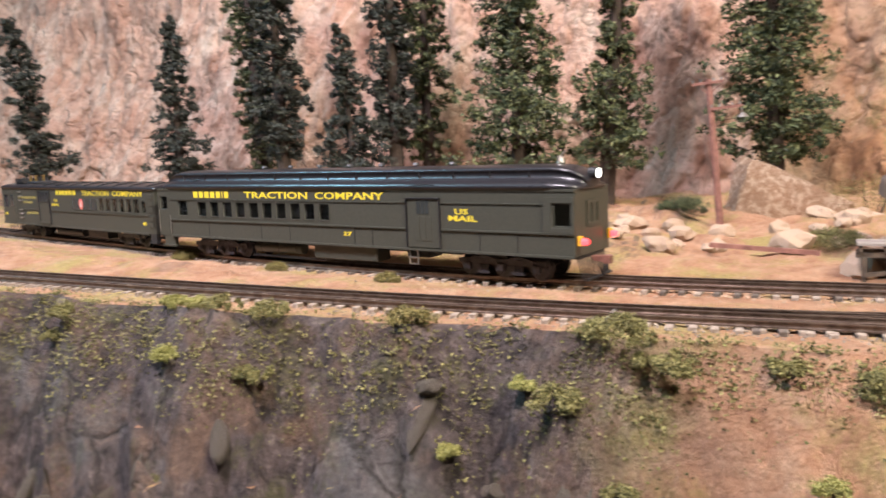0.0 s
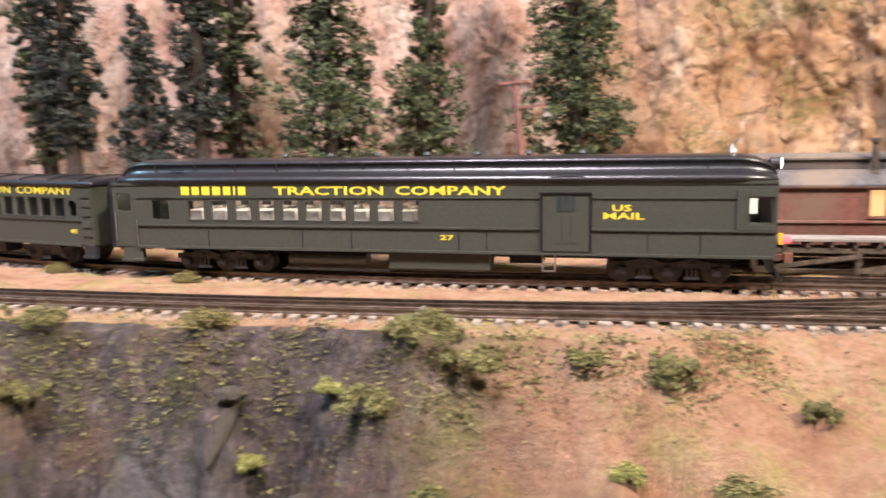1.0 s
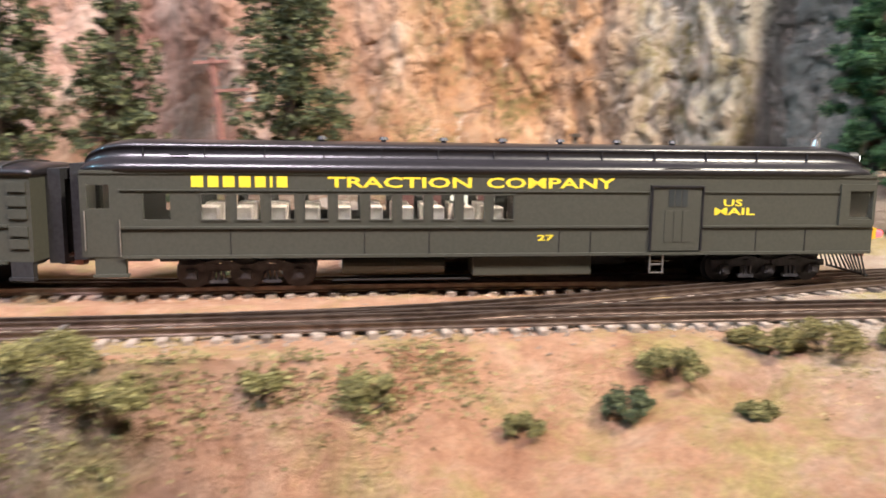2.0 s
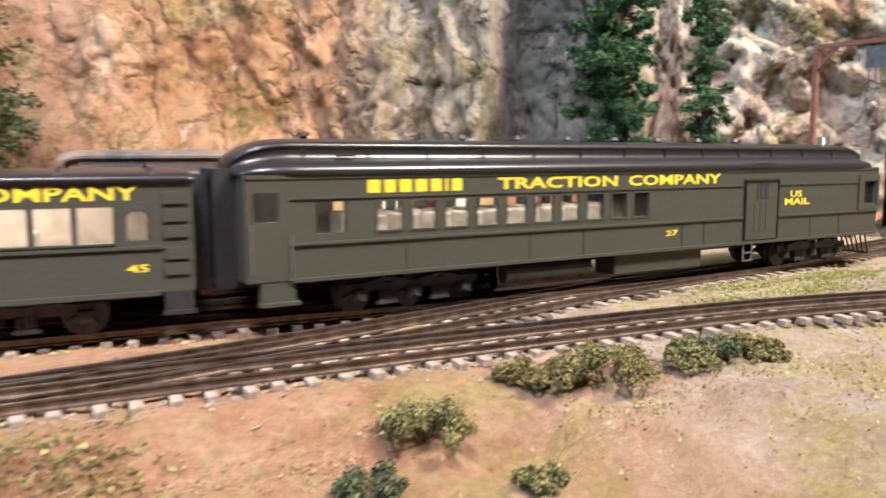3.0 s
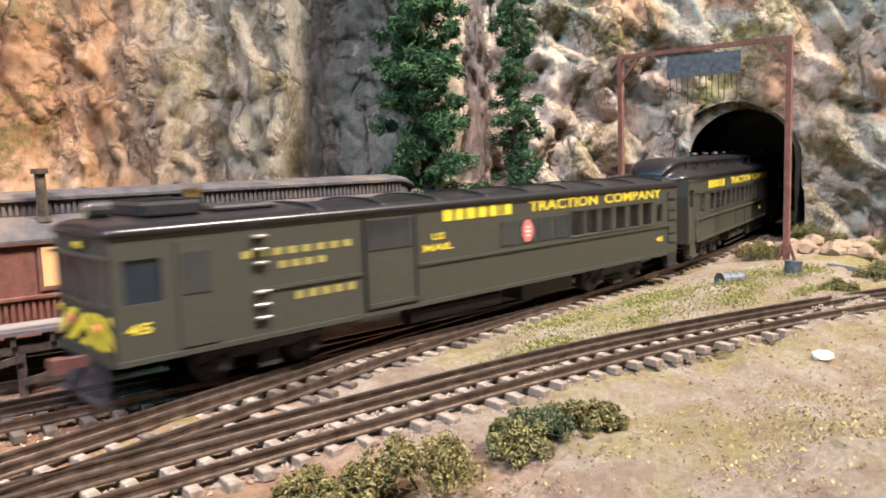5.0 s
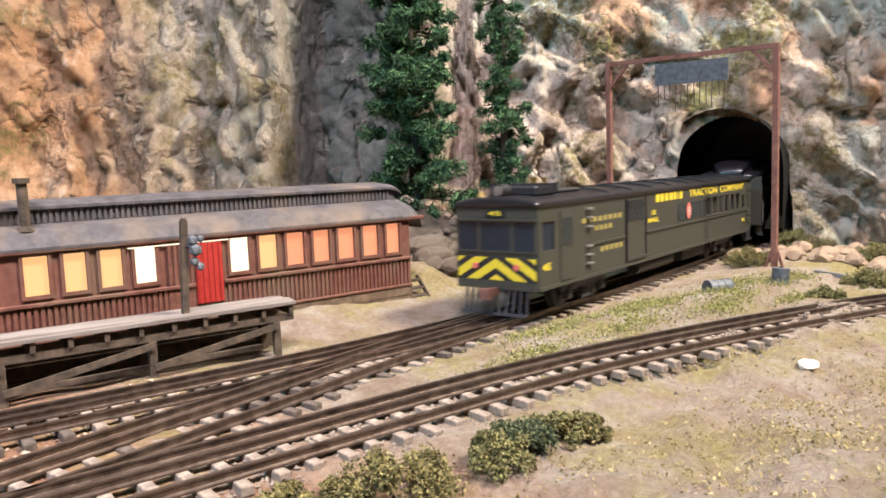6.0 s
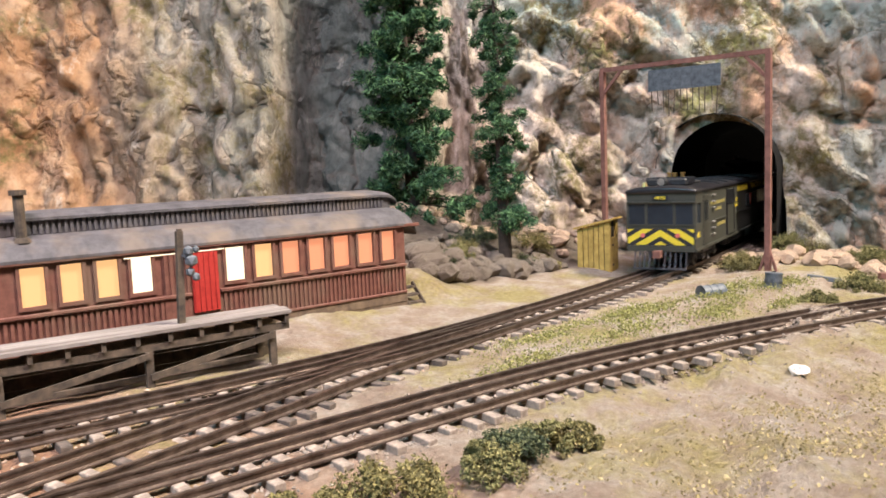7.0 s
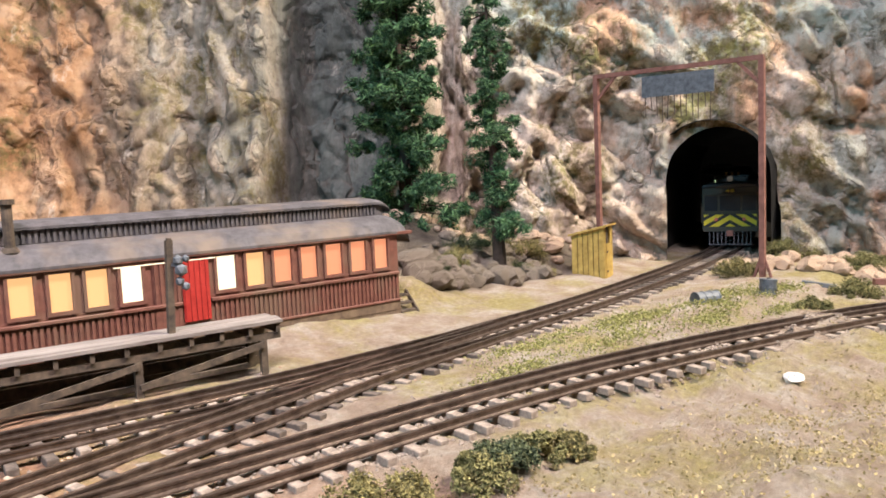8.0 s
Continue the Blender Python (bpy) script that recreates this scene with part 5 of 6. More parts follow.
def gantry():
    top = thing("tell_tale_gantry", "rusty red gantry with a grey board spanning the track", "gantry")
    a, b = Vector((0.3958, 0.1876, -0.0035)), Vector((0.3880, 0.2735, -0.0035))
    h = Vector((0, 0, 0.1070))
    along = (b - a).normalized()
    for p in (a, b):
        bm = bmesh.new()
        beam(bm, p, p + h, 0.0026, 0.0024)
        post = part("post", bm, M["post"], top)
        bm = bmesh.new()
        for s in (-1, 1):
            beam(bm, p + along * (s * 0.0042) + Vector((0, 0, 0.001)), p + Vector((0, 0, 0.014)), 0.0012)
        beam(bm, p + along * -0.006 + Vector((0, 0, 0.0008)), p + along * 0.006 + Vector((0, 0, 0.0008)), 0.0028, 0.0018)
        part("foot", bm, M["post"], post)
    bm = bmesh.new()
    beam(bm, a + h - along * 0.001, b + h + along * 0.001, 0.0022, 0.0022)
    part("cross_beam", bm, M["post"], top)
    for p, s in ((a, 1), (b, -1)):
        bm = bmesh.new()
        beam(bm, p + h - Vector((0, 0, 0.013)), p + h + along * (s * 0.012), 0.0015)
        part("brace", bm, M["post"], top)
    bm = bmesh.new()
    q0, q1 = a + along * 0.0226 + Vector((0, 0, 0.0987)), a + along * 0.0600 + Vector((0, 0, 0.0987))
    beam(bm, q0, q1, 0.0012, 0.0108)
    board = part("board", bm, M["drum"], top, "dull grey board")
    rnd = random.Random(2)
    for k in range(12):
        p = q0.lerp(q1, (k + 0.5) / 12) - Vector((0, 0, 0.0052))
        bm = bmesh.new()
        beam(bm, p, p - Vector((0, 0, rnd.uniform(0.007, 0.014))) + along * rnd.uniform(-0.0006, 0.0006), 0.0004)
        part("hanging_rod", bm, M["beam"], board)
    return top


def outhouse():
    top = thing("shed", "small yellow boarded shed with a sloping lid beside the track", "shed")
    w, d, h = 0.0120, 0.0150, 0.0200

    def sloped(bm):
        """The top falls away from the door."""
        for v in bm.verts:
            if v.co.z > h * 0.9:
                v.co.z += (d - v.co.y) * 0.24
        return bm

    part("body", sloped(boxed(0.0004, w - 0.0004, 0.0004, d - 0.0004, 0, h)), M["beam"], top)
    for k in range(6):
        part("board", sloped(boxed(-0.0003, 0.0004, k * d / 6 + 0.0002, (k + 1) * d / 6 - 0.0002, 0.0002 * (k % 2), h)), M["shed"], top)
        part("board", sloped(boxed(w - 0.0004, w + 0.0003, k * d / 6 + 0.0002, (k + 1) * d / 6 - 0.0002, 0, h)), M["shed"], top)
    for a, b, zt in ((0.0, 0.0018, h), (w - 0.0040, w, h)):
        part("board", sloped(boxed(a, b, -0.0003, 0.0004, 0, zt)), M["shed"], top)
    door = part("door", boxed(0.0020, w - 0.0042, -0.0005, 0.0003, 0.0004, h * 0.80), M["shed"], top, "yellow plank door, open at the top")
    for k in range(2):
        part("hinge", boxed(0.0022, 0.0040, -0.0008, -0.0004, 0.003 + 0.009 * k, 0.0038 + 0.009 * k), M["beam"], door)
    part("back_wall", sloped(boxed(0.0, w, d - 0.0004, d + 0.0003, 0, h)), M["shed"], top)
    lid = boxed(-0.0016, w + 0.0012, -0.0018, d + 0.0016, h, h + 0.0009)
    for v in lid.verts:
        v.co.z += (d - v.co.y) * 0.24 + 0.0001
    part("lid", lid, M["shed"], top)
    top.matrix_world = pose(0.3677, 0.2586, -0.0036, 0, 0, 14) @ Matrix.Scale(1.15, 4)
    return top


def barrel(m, label):
    top = thing("oil_drum", label, "drum", "oil drums")
    bm = bmesh.new()
    r = 0.0034
    rod(bm, (0, 0, 0), (0, 0, 0.0105), r, 18)
    for z in (0.0, 0.0034, 0.0068, 0.0098):
        rod(bm, (0, 0, z), (0, 0, z + 0.0006), r * 1.06, 18)
    part("drum", bm, M["drum"], top, smooth=False)
    bm = bmesh.new()
    rod(bm, (0.0015, 0, 0.0105), (0.0015, 0, 0.0109), 0.0007, 8)
    part("bung", bm, M["black"], top)
    top.matrix_world = m
    return top


def utility_pole():
    top = thing("telegraph_pole", "leaning brown telegraph pole with two crossarms", "pole")
    foot, tip = Vector((-0.0497, 0.37, -0.004)), Vector((-0.057, 0.37, 0.0815))
    bm = bmesh.new()
    rod(bm, foot, tip, 0.0021, 10, 0.0016)
    part("pole", bm, M["post"], top)
    for z, x0, x1 in ((0.0788, -0.0655, -0.0495), (0.0660, -0.0560, -0.0405)):
        bm = bmesh.new()
        beam(bm, (x0, 0.3685, z), (x1, 0.3685, z + 0.0012), 0.0013)
        arm = part("crossarm", bm, M["post"], top)
        for t in (0.06, 0.3, 0.7, 0.94):
            bm = bmesh.new()
            p = Vector((x0 + (x1 - x0) * t, 0.3685, z + 0.0012 * t))
            rod(bm, p, p + Vector((0, 0, 0.0022)), 0.0006, 6)
            part("insulator", bm, M["chrome"], arm)
    for s in (-1, 1):
        bm = bmesh.new()
        beam(bm, (-0.0565, 0.369, 0.0735), (-0.0565 + s * 0.006, 0.369, 0.0788), 0.0006)
        part("arm_brace", bm, M["post"], top)
    bm = bmesh.new()
    rod(bm, (-0.0405, 0.3685, 0.0660), (-0.0405, 0.3685, 0.0635), 0.0004, 6)
    bmesh.ops.create_cone(bm, cap_ends=True, segments=14, radius1=0.0030, radius2=0.0008, depth=0.0022, matrix=Matrix.Translation((-0.0400, 0.3685, 0.0625)))
    part("lamp_shade", bm, M["chrome"], top, "grey enamel lamp shade")
    top.matrix_world = pose(-0.0523, 0.4034, 0, 0, 0, -5.24) @ Matrix.Scale(1.114, 4) @ Matrix.Translation((0.0497, -0.37, 0))
    return top


# ---- rocks and plants ----
def rock_mesh(seed, flat=0.75, sub=2):
    bm = bmesh.new()
    bmesh.ops.create_icosphere(bm, subdivisions=sub, radius=1)
    off = Vector((seed * 3.1, seed * 1.7, seed))
    for v in bm.verts:
        c = noise.cell_vector(v.co * 1.3 + off)
        n = noise.noise(v.co * 1.1 + off) * 0.35 + noise.noise(v.co * 2.7 + off) * 0.16
        v.co = v.co * (0.9 + n) + (c - Vector((0.5, 0.5, 0.5))) * 0.22
        v.co.z *= flat
    me = bpy.data.meshes.new("rock")
    bm.to_mesh(me)
    bm.free()
    return me


def crag_mesh(seed):
    """A split rock blade: flat cleavage faces meeting in sharp edges."""
    rnd = random.Random(seed)
    bm = bmesh.new()
    bmesh.ops.create_icosphere(bm, subdivisions=3, radius=1.25)
    for _ in range(16):
        n = Vector((rnd.gauss(0, 1), rnd.gauss(0, 0.6), rnd.gauss(0, 1))).normalized()
        d = rnd.uniform(0.62, 0.95)
        for v in bm.verts:
            over = v.co.dot(n) - d
            if over > 0:
                v.co -= n * over
    for v in bm.verts:
        v.co += v.co * (0.05 * noise.noise(v.co * 4 + Vector((seed, 0, 0))))
    me = bpy.data.meshes.new("crag")
    bm.to_mesh(me)
    bm.free()
    return me


ROCKS = [rock_mesh(k) for k in range(7)]


def stone(x, y, size, rnd, label, material="rock", name="rock", group="rubble", sink=0.35):
    key = (material, rnd.randrange(7))
    if key not in STONES:
        me = ROCKS[key[1]].copy()
        me.materials.append(M[material])
        STONES[key] = me
    ob = tagged(new(name, STONES[key]), label, "rock", group)
    m = pose(x, y, ground_z(x, y) + size * (0.75 - sink) * 0.75, rnd.uniform(-15, 15), rnd.uniform(-15, 15), rnd.uniform(0, 360))
    ob.matrix_world = m @ Matrix.Diagonal((size * rnd.uniform(0.8, 1.3), size * rnd.uniform(0.8, 1.2), size, 1))
    return ob


STONES = {}


def foliage(clumps, per, size, rnd, slim=0.45):
    """Many small bent leaves round the given clump centres (centre, radius)."""
    verts, faces = [], []
    for c, r in clumps:
        for _ in range(per):
            d = Vector((rnd.gauss(0, 1), rnd.gauss(0, 1), rnd.gauss(0, 0.75)))
            d = d * (r * (0.35 + 0.65 * rnd.random()) / max(d.length, 0.3))
            p = c + d
            a = Vector((rnd.uniform(-1, 1), rnd.uniform(-1, 1), rnd.uniform(-0.8, 0.8))).normalized()
            b = a.orthogonal()
            b.rotate(Matrix.Rotation(rnd.uniform(0, 6.28), 3, a))
            s = size * rnd.uniform(0.6, 1.4)
            n = len(verts)
            bend = a.cross(b) * (s * 0.2)
            verts += [p - a * s, p + b * s * slim + bend, p + a * s, p - b * s * slim + bend]
            faces += [(n, n + 1, n + 2), (n, n + 2, n + 3)]
    return verts, faces


def leaf_part(name, clumps, per, size, rnd, material, parent, slim=0.45):
    v, f = foliage(clumps, per, size, rnd, slim)
    me = bpy.data.meshes.new(name)
    me.from_pydata([tuple(p) for p in v], [], f)
    me.materials.append(M[material])
    ob = new(name, me)
    ob.parent = parent
    return ob


def tree(x, y, z, height, radii, seed, kind, label, lean=(0, 0), bare=0.12, name="conifer", per=26, size=0.0016):
    """A tapered trunk with limbs and clumps of leaves. radii: crown radius from foot to tip."""
    rnd = random.Random(seed)
    top = thing(name, label, "tree", "trees at the cliff")
    foot = Vector((x, y, z))
    tip = foot + Vector((lean[0], lean[1], height))
    bm = bmesh.new()
    rod(bm, foot - Vector((0, 0, 0.006)), foot.lerp(tip, 0.5), 0.0030 * height / 0.12, 9, 0.0018 * height / 0.12)
    rod(bm, foot.lerp(tip, 0.5), tip, 0.0018 * height / 0.12, 8, 0.0003)
    clumps = []
    tiers = int(height / 0.0042)
    for k in range(tiers):
        t = bare + (1 - bare) * (k + rnd.random() * 0.6) / tiers
        if t > 1:
            continue
        u = t * (len(radii) - 1)
        i = min(int(u), len(radii) - 2)
        r = radii[i] + (radii[i + 1] - radii[i]) * (u - i)
        c = foot.lerp(tip, t)
        r *= 0.62 + 0.75 * rnd.random()
        count = 2 + int(r / 0.0048)
        for _ in range(count):
            a = rnd.uniform(0, 6.283)
            q = r * rnd.uniform(0.25, 1.05)
            p = c + Vector((math.cos(a) * q, math.sin(a) * q, rnd.uniform(-0.003, 0.002) - q * 0.12))
            clumps.append((p, rnd.uniform(0.0026, 0.0050) * (0.7 + r * 25)))
            if rnd.random() < 0.4:
                beam(bm, c, p, 0.0006)
    part("trunk", bm, M["trunk"], top)
    leaf_part("crown", clumps, per, size, rnd, kind, top, 0.13 if kind == "pine" else 0.42)
    return top


def bush(x, y, r, seed, kind, label, h=0.8, z=None, per=210, name="bush", size=0.00048, group="bushes"):
    rnd = random.Random(seed)
    top = thing(name, label, "bush", group)
    z = ground_z(x, y) if z is None else z
    clumps = []
    for _ in range(int(14 + r * 1400)):
        a, q = rnd.uniform(0, 6.283), rnd.random() ** 0.5
        hh = (1 - q * q) ** 0.5 * rnd.uniform(0.3, 1.0)
        clumps.append((Vector((x + math.cos(a) * q * r, y + math.sin(a) * q * r, z + 0.001 + hh * r * h)), r * rnd.uniform(0.14, 0.42)))
    leaf_part("leaves", clumps, per, size, rnd, kind, top, 0.38)
    bm = bmesh.new()
    for c, _ in clumps[::5]:
        beam(bm, (x, y, z - 0.002), c, 0.0004)
    part("twigs", bm, M["trunk"], top)
    return top


def turf(name, label, patches, seed, kind, per, size=0.0009):
    """Low scatter material lying on the soil."""
    rnd = random.Random(seed)
    verts, faces = [], []
    for x, y, rx, ry in patches:
        n = int(per * rx * ry * 1e5)
        for _ in range(n):
            px, py = x + rnd.gauss(0, 0.5) * rx, y + rnd.gauss(0, 0.5) * ry
            pz = ground_z(px, py) + rnd.random() ** 2 * 0.0022
            v, f = foliage([(Vector((px, py, pz)), 0.0008)], 2, size, rnd, 0.5)
            k = len(verts)
            verts += v
            faces += [tuple(i + k for i in q) for q in f]
    me = bpy.data.meshes.new(name)
    me.from_pydata([tuple(p) for p in verts], [], faces)
    me.materials.append(M[kind])
    return tagged(new(name, me), label, "turf", kind="stuff")


def pebbles(name, label, line, seed, count, spread, material, lo=0.0004, hi=0.0011):
    rnd = random.Random(seed)
    verts, faces = [], []
    for _ in range(count):
        p = line[rnd.randrange(len(line))]
        x, y = p.x + rnd.gauss(0, spread * 0.3), p.y + rnd.gauss(0, spread)
        s = rnd.uniform(lo, hi)
        z = ground_z(x, y) + s * 0.3
        n = len(verts)
        for d in ((1, 0, 0), (-1, 0, 0), (0, 1, 0), (0, -1, 0), (0, 0, 0.8), (0, 0, -0.8)):
            j = Vector(d) + Vector((rnd.uniform(-.35, .35), rnd.uniform(-.35, .35), rnd.uniform(-.3, .3)))
            verts.append((x + j.x * s, y + j.y * s, z + j.z * s))
        faces += [(n + a, n + b, n + c) for a, b, c in ((0, 2, 4), (2, 1, 4), (1, 3, 4), (3, 0, 4), (2, 0, 5), (1, 2, 5), (3, 1, 5), (0, 3, 5))]
    me = bpy.data.meshes.new(name)
    me.from_pydata(verts, [], faces)
    me.materials.append(M[material])
    return tagged(new(name, me), label, "gravel", kind="stuff")


# ---- the place ----
terrain()
cliff()
tunnel()


def room():
    for name, dims in (("floor", (-4, 4, -4, 3, -1.25, -1.2)), ("ceiling", (-4, 4, -4, 3, 1.6, 1.65)), ("wall_north", (-4, 4, 3, 3.1, -1.2, 1.6)), ("wall_south", (-4, 4, -4.1, -4, -1.2, 1.6)),
                       ("wall_east", (4, 4.1, -4, 3, -1.2, 1.6)), ("wall_west", (-4.1, -4, -4, 3, -1.2, 1.6))):
        tagged(part(name, boxed(*dims), M["wall"]), "plain painted room surface round the layout", name.split("_")[0], kind="structure")


room()
combine = combine_car()
motor = motor_car()
old_coach()
platform()
post_with_figure()
gantry()
outhouse()
barrel(pose(0.3118, 0.1827, -0.0002, 90, 0, 62), "grey steel drum lying on its side in the turf")
barrel(pose(0.3413, 0.1653, -0.0045, 4, 3, 20), "dusty grey steel drum standing in the turf")
utility_pole()

# conifers along the cliff
for x, y, h, radii, seed, lean in ((-0.7051, 0.5778, 0.1926, (-0.0232, 0.0293, 0.014, 0.0187, 0.007), 1, (-0.03, 0)), (-0.5303, 0.5582, 0.1841, (-0.0351, 0.0269, 0.0186, 0.014, 0.0023), 2, (0, 0)),
                                   (-0.4159, 0.5513, 0.2922, (-0.0327, 0.0279, 0.021, 0.0164, 0.0047), 3, (-0.004, 0)), (-0.3353, 0.5292, 0.1566, (-0.0324, 0.0289, 0.0209, 0.0139, 0.0035), 4, (-0.012, 0)),
                                   (-0.323, 0.59, 0.3008, (-0.039, 0.0244, 0.0193, 0.0144, 0.0048), 5, (-0.002, 0))):
    tree(x, y, ground_z(x, y), h, radii, seed, "spruce", "dark bottle-brush spruce standing against the pink cliff", lean, per=40, size=0.0019)
for x, y, h, radii, seed, lean in ((-0.4639, 0.5982, 0.2873, (0.0096, 0.018, 0.0168, 0.0239, 0.0072), 6, (-0.01, 0)), (-0.199, 0.531, 0.2708, (0.04, 0.0424, 0.0259, 0.0353, 0.0118), 7, (0.002, 0)),
                                   (-0.1331, 0.5477, 0.2887, (0.0337, 0.0289, 0.012, 0.0265, 0.0096), 8, (0.02, 0)), (-0.0064, 0.5506, 0.2737, (0.0149, 0.0423, 0.0299, 0.0323, 0.0124), 9, (-0.012, 0)),
                                   (-0.3013, 0.6168, 0.2694, (0.0098, 0.0171, 0.0245, 0.0147, 0.0061), 10, (0.0, 0))):
    tree(x, y, ground_z(x, y), h, radii, seed, "leafy", "olive green leafy tree growing at the cliff foot", lean, name="leafy_tree", per=34, size=0.0020)
tree(0.3157, 0.3498, -0.004, 0.1961, (0.0127, 0.024, 0.019, 0.024, 0.0215, 0.0076), 11, "pine", "tall shaggy green pine standing behind the coach", (0.006, 0.01), bare=0.10, per=120, size=0.0024)
tree(0.3189, 0.2885, -0.004, 0.1542, (0.0072, 0.0169, 0.0084, 0.0145, 0.0072, 0.0108, 0.0024), 12, "pine", "green tiered pine with a bare lower trunk", (0.003, 0.006), bare=0.20, per=100, size=0.0015)

# boulder and scrub beside the pole
bm = bmesh.new()
bmesh.ops.create_icosphere(bm, subdivisions=4, radius=1)
for v in bm.verts:
    v.co = v.co / max(abs(v.co.x), abs(v.co.y), abs(v.co.z)) ** 0.65
    n = noise.noise(v.co * 0.9 + Vector((4, 2, 1))) * 0.25 + noise.fractal(v.co * 2.2, 0.9, 2, 4) * 0.07
    c = v.co * (1 + n)
    c.z = min(c.z, 0.66 - 0.22 * c.x + 0.05 * noise.noise(c * 3))
    c.x = max(c.x, -0.85 + 0.1 * noise.noise(c * 2))
    v.co = c
big = part("boulder", bm, M["boulder"], None, smooth=False)
big.matrix_world = pose(-0.0146, 0.46, 0.004, 0, 14, 8) @ Matrix.Diagonal((0.0386, 0.0234, 0.0398, 1))
tagged(big, "large pale orange boulder lying beside the pole", "boulder")
bush(0.0366, 0.4499, 0.0306, 21, "brush", "dense ochre brush beside the boulder", 0.9, per=90)
bush(-0.0022, 0.3425, 0.013, 22, "scrub", "low green scrub by the platform end", 0.6)
bush(-0.075, 0.4276, 0.0146, 23, "leafy", "low dark green scrub by the pole", 0.6)
rnd = random.Random(31)
for k in range(34):
    stone(rnd.uniform(-0.11, 0.03), rnd.uniform(0.32, 0.40), rnd.uniform(0.003, 0.008), rnd, "pale orange rock lying on the soil")
for x, y, s in ((0.019, 0.3135, 0.0106), (-0.0019, 0.2828, 0.0083), (-0.0226, 0.332, 0.0096), (0.0336, 0.3356, 0.0065)):
    stone(x, y, s, rnd, "rounded tan rock beside the track", sink=0.3)
part_plank = part("fallen_timber", boxed(-0.05, 0.0, -0.001, 0.001, 0, 0.0022), M["post"], None)
part_plank.matrix_world = pose(-0.0128, 0.3165, ground_z(-0.0328, 0.3165) + 0.0012, 0, 3, -12)
tagged(part_plank, "brown fallen timber lying on the soil", "timber")

# rubble and scrub at the eastern cliff foot
for k in range(60):
    t = rnd.random()
    p = Vector((0.2853, 0.3652, 0)).lerp(Vector((0.3982, 0.2976, 0)), t)
    stone(p.x + rnd.gauss(0, 0.006), p.y + rnd.gauss(0, 0.009), rnd.uniform(0.002, 0.0058), rnd, "grey brown rubble at the cliff foot")
for k in range(150):
    t = rnd.random()
    p = Vector((0.270, 0.284, 0)).lerp(Vector((0.352, 0.276, 0)), t)
    stone(p.x + rnd.gauss(0, 0.005), p.y + 0.004 + abs(rnd.gauss(0, 0.016)), rnd.uniform(0.0025, 0.0085), rnd, "dark grey brown rubble under the pines", "talus")
for k in range(70):
    t = rnd.random()
    p = Vector((0.4275, 0.2081, 0)).lerp(Vector((0.4668, 0.1062, 0)), t)
    stone(p.x + rnd.gauss(0, 0.010), p.y + rnd.gauss(0, 0.010), rnd.uniform(0.002, 0.0065), rnd, "pale rubble at the cliff foot by the portal")
for x, y, r, seed, kind, label in ((0.2900, 0.2990, 0.0096, 41, "scrub", "yellow green scrub among the rubble"), (0.3546, 0.3057, 0.0149, 42, "brush", "brown brush by the shed"),
                                   (0.4008, 0.2038, 0.0105, 43, "brush", "dark brown brush at the gantry foot"), (0.4676, 0.2, 0.0133, 44, "scrub", "olive scrub beside the portal"),
                                   (0.3326, 0.1441, 0.0064, 45, "scrub", "low olive scrub by the track"), (0.3756, 0.1403, 0.0098, 46, "scrub", "olive scrub among the rubble"),
                                   (0.4517, 0.1567, 0.0116, 47, "scrub", "olive scrub below the cliff")):
    bush(x, y, r, seed, kind, label, 0.7)
for x, y, r, seed, kind in ((0.284, 0.297, 0.008, 141, "leafy"), (0.301, 0.305, 0.010, 142, "brush"), (0.334, 0.294, 0.010, 143, "leafy"), (0.349, 0.287, 0.008, 144, "brush"), (0.318, 0.310, 0.012, 145, "leafy")):
    bush(x, y, r, seed, kind, "dark brush among the rubble under the pines", 0.7, group="brush under the pines")
beam_ob = part("fallen_girder", boxed(-0.03, 0.03, -0.0015, 0.0015, 0, 0.0028), M["post"], None)
beam_ob.matrix_world = pose(0.4224, 0.1172, ground_z(0.4224, 0.1172) + 0.004, 0, 2, -52)
tagged(beam_ob, "rusty girder lying on the rubble", "girder")
sl = part("loose_sleeper", boxed(-0.007, 0.007, -0.0015, 0.0015, 0, 0.0018), M["barrel"], None)
sl.matrix_world = pose(0.3802, 0.157, ground_z(0.3802, 0.157) + 0.001, 0, 8, -70)
tagged(sl, "grey sleeper lying in the turf", "sleeper")
stone(0.2375, 0.1190, 0.0025, rnd, "white stone lying on the gravel", "white_stone", sink=0.3)

# bushes in front of the tracks
for x, y, r, seed, kind in ((0.105, 0.1436, 0.0107, 51, "brush"), (0.0942, 0.1494, 0.0075, 52, "brush"), (0.1253, 0.1382, 0.008, 53, "scrub"), (0.1343, 0.1394, 0.0075, 54, "leafy"),
                            (0.1429, 0.1376, 0.0066, 55, "scrub"), (0.1505, 0.1353, 0.0061, 56, "brush"), (0.089, 0.1564, 0.0056, 57, "brush"), (0.0582, 0.1446, 0.0094, 58, "scrub"),
                            (0.043, 0.1394, 0.0076, 59, "leafy"), (0.014, 0.1378, 0.0058, 60, "scrub"), (0.0694, 0.1239, 0.0056, 61, "scrub")):
    bush(x, y, r * 0.85, seed, kind, "olive brown bush growing in front of the track", 0.8, group="bushes before the track")
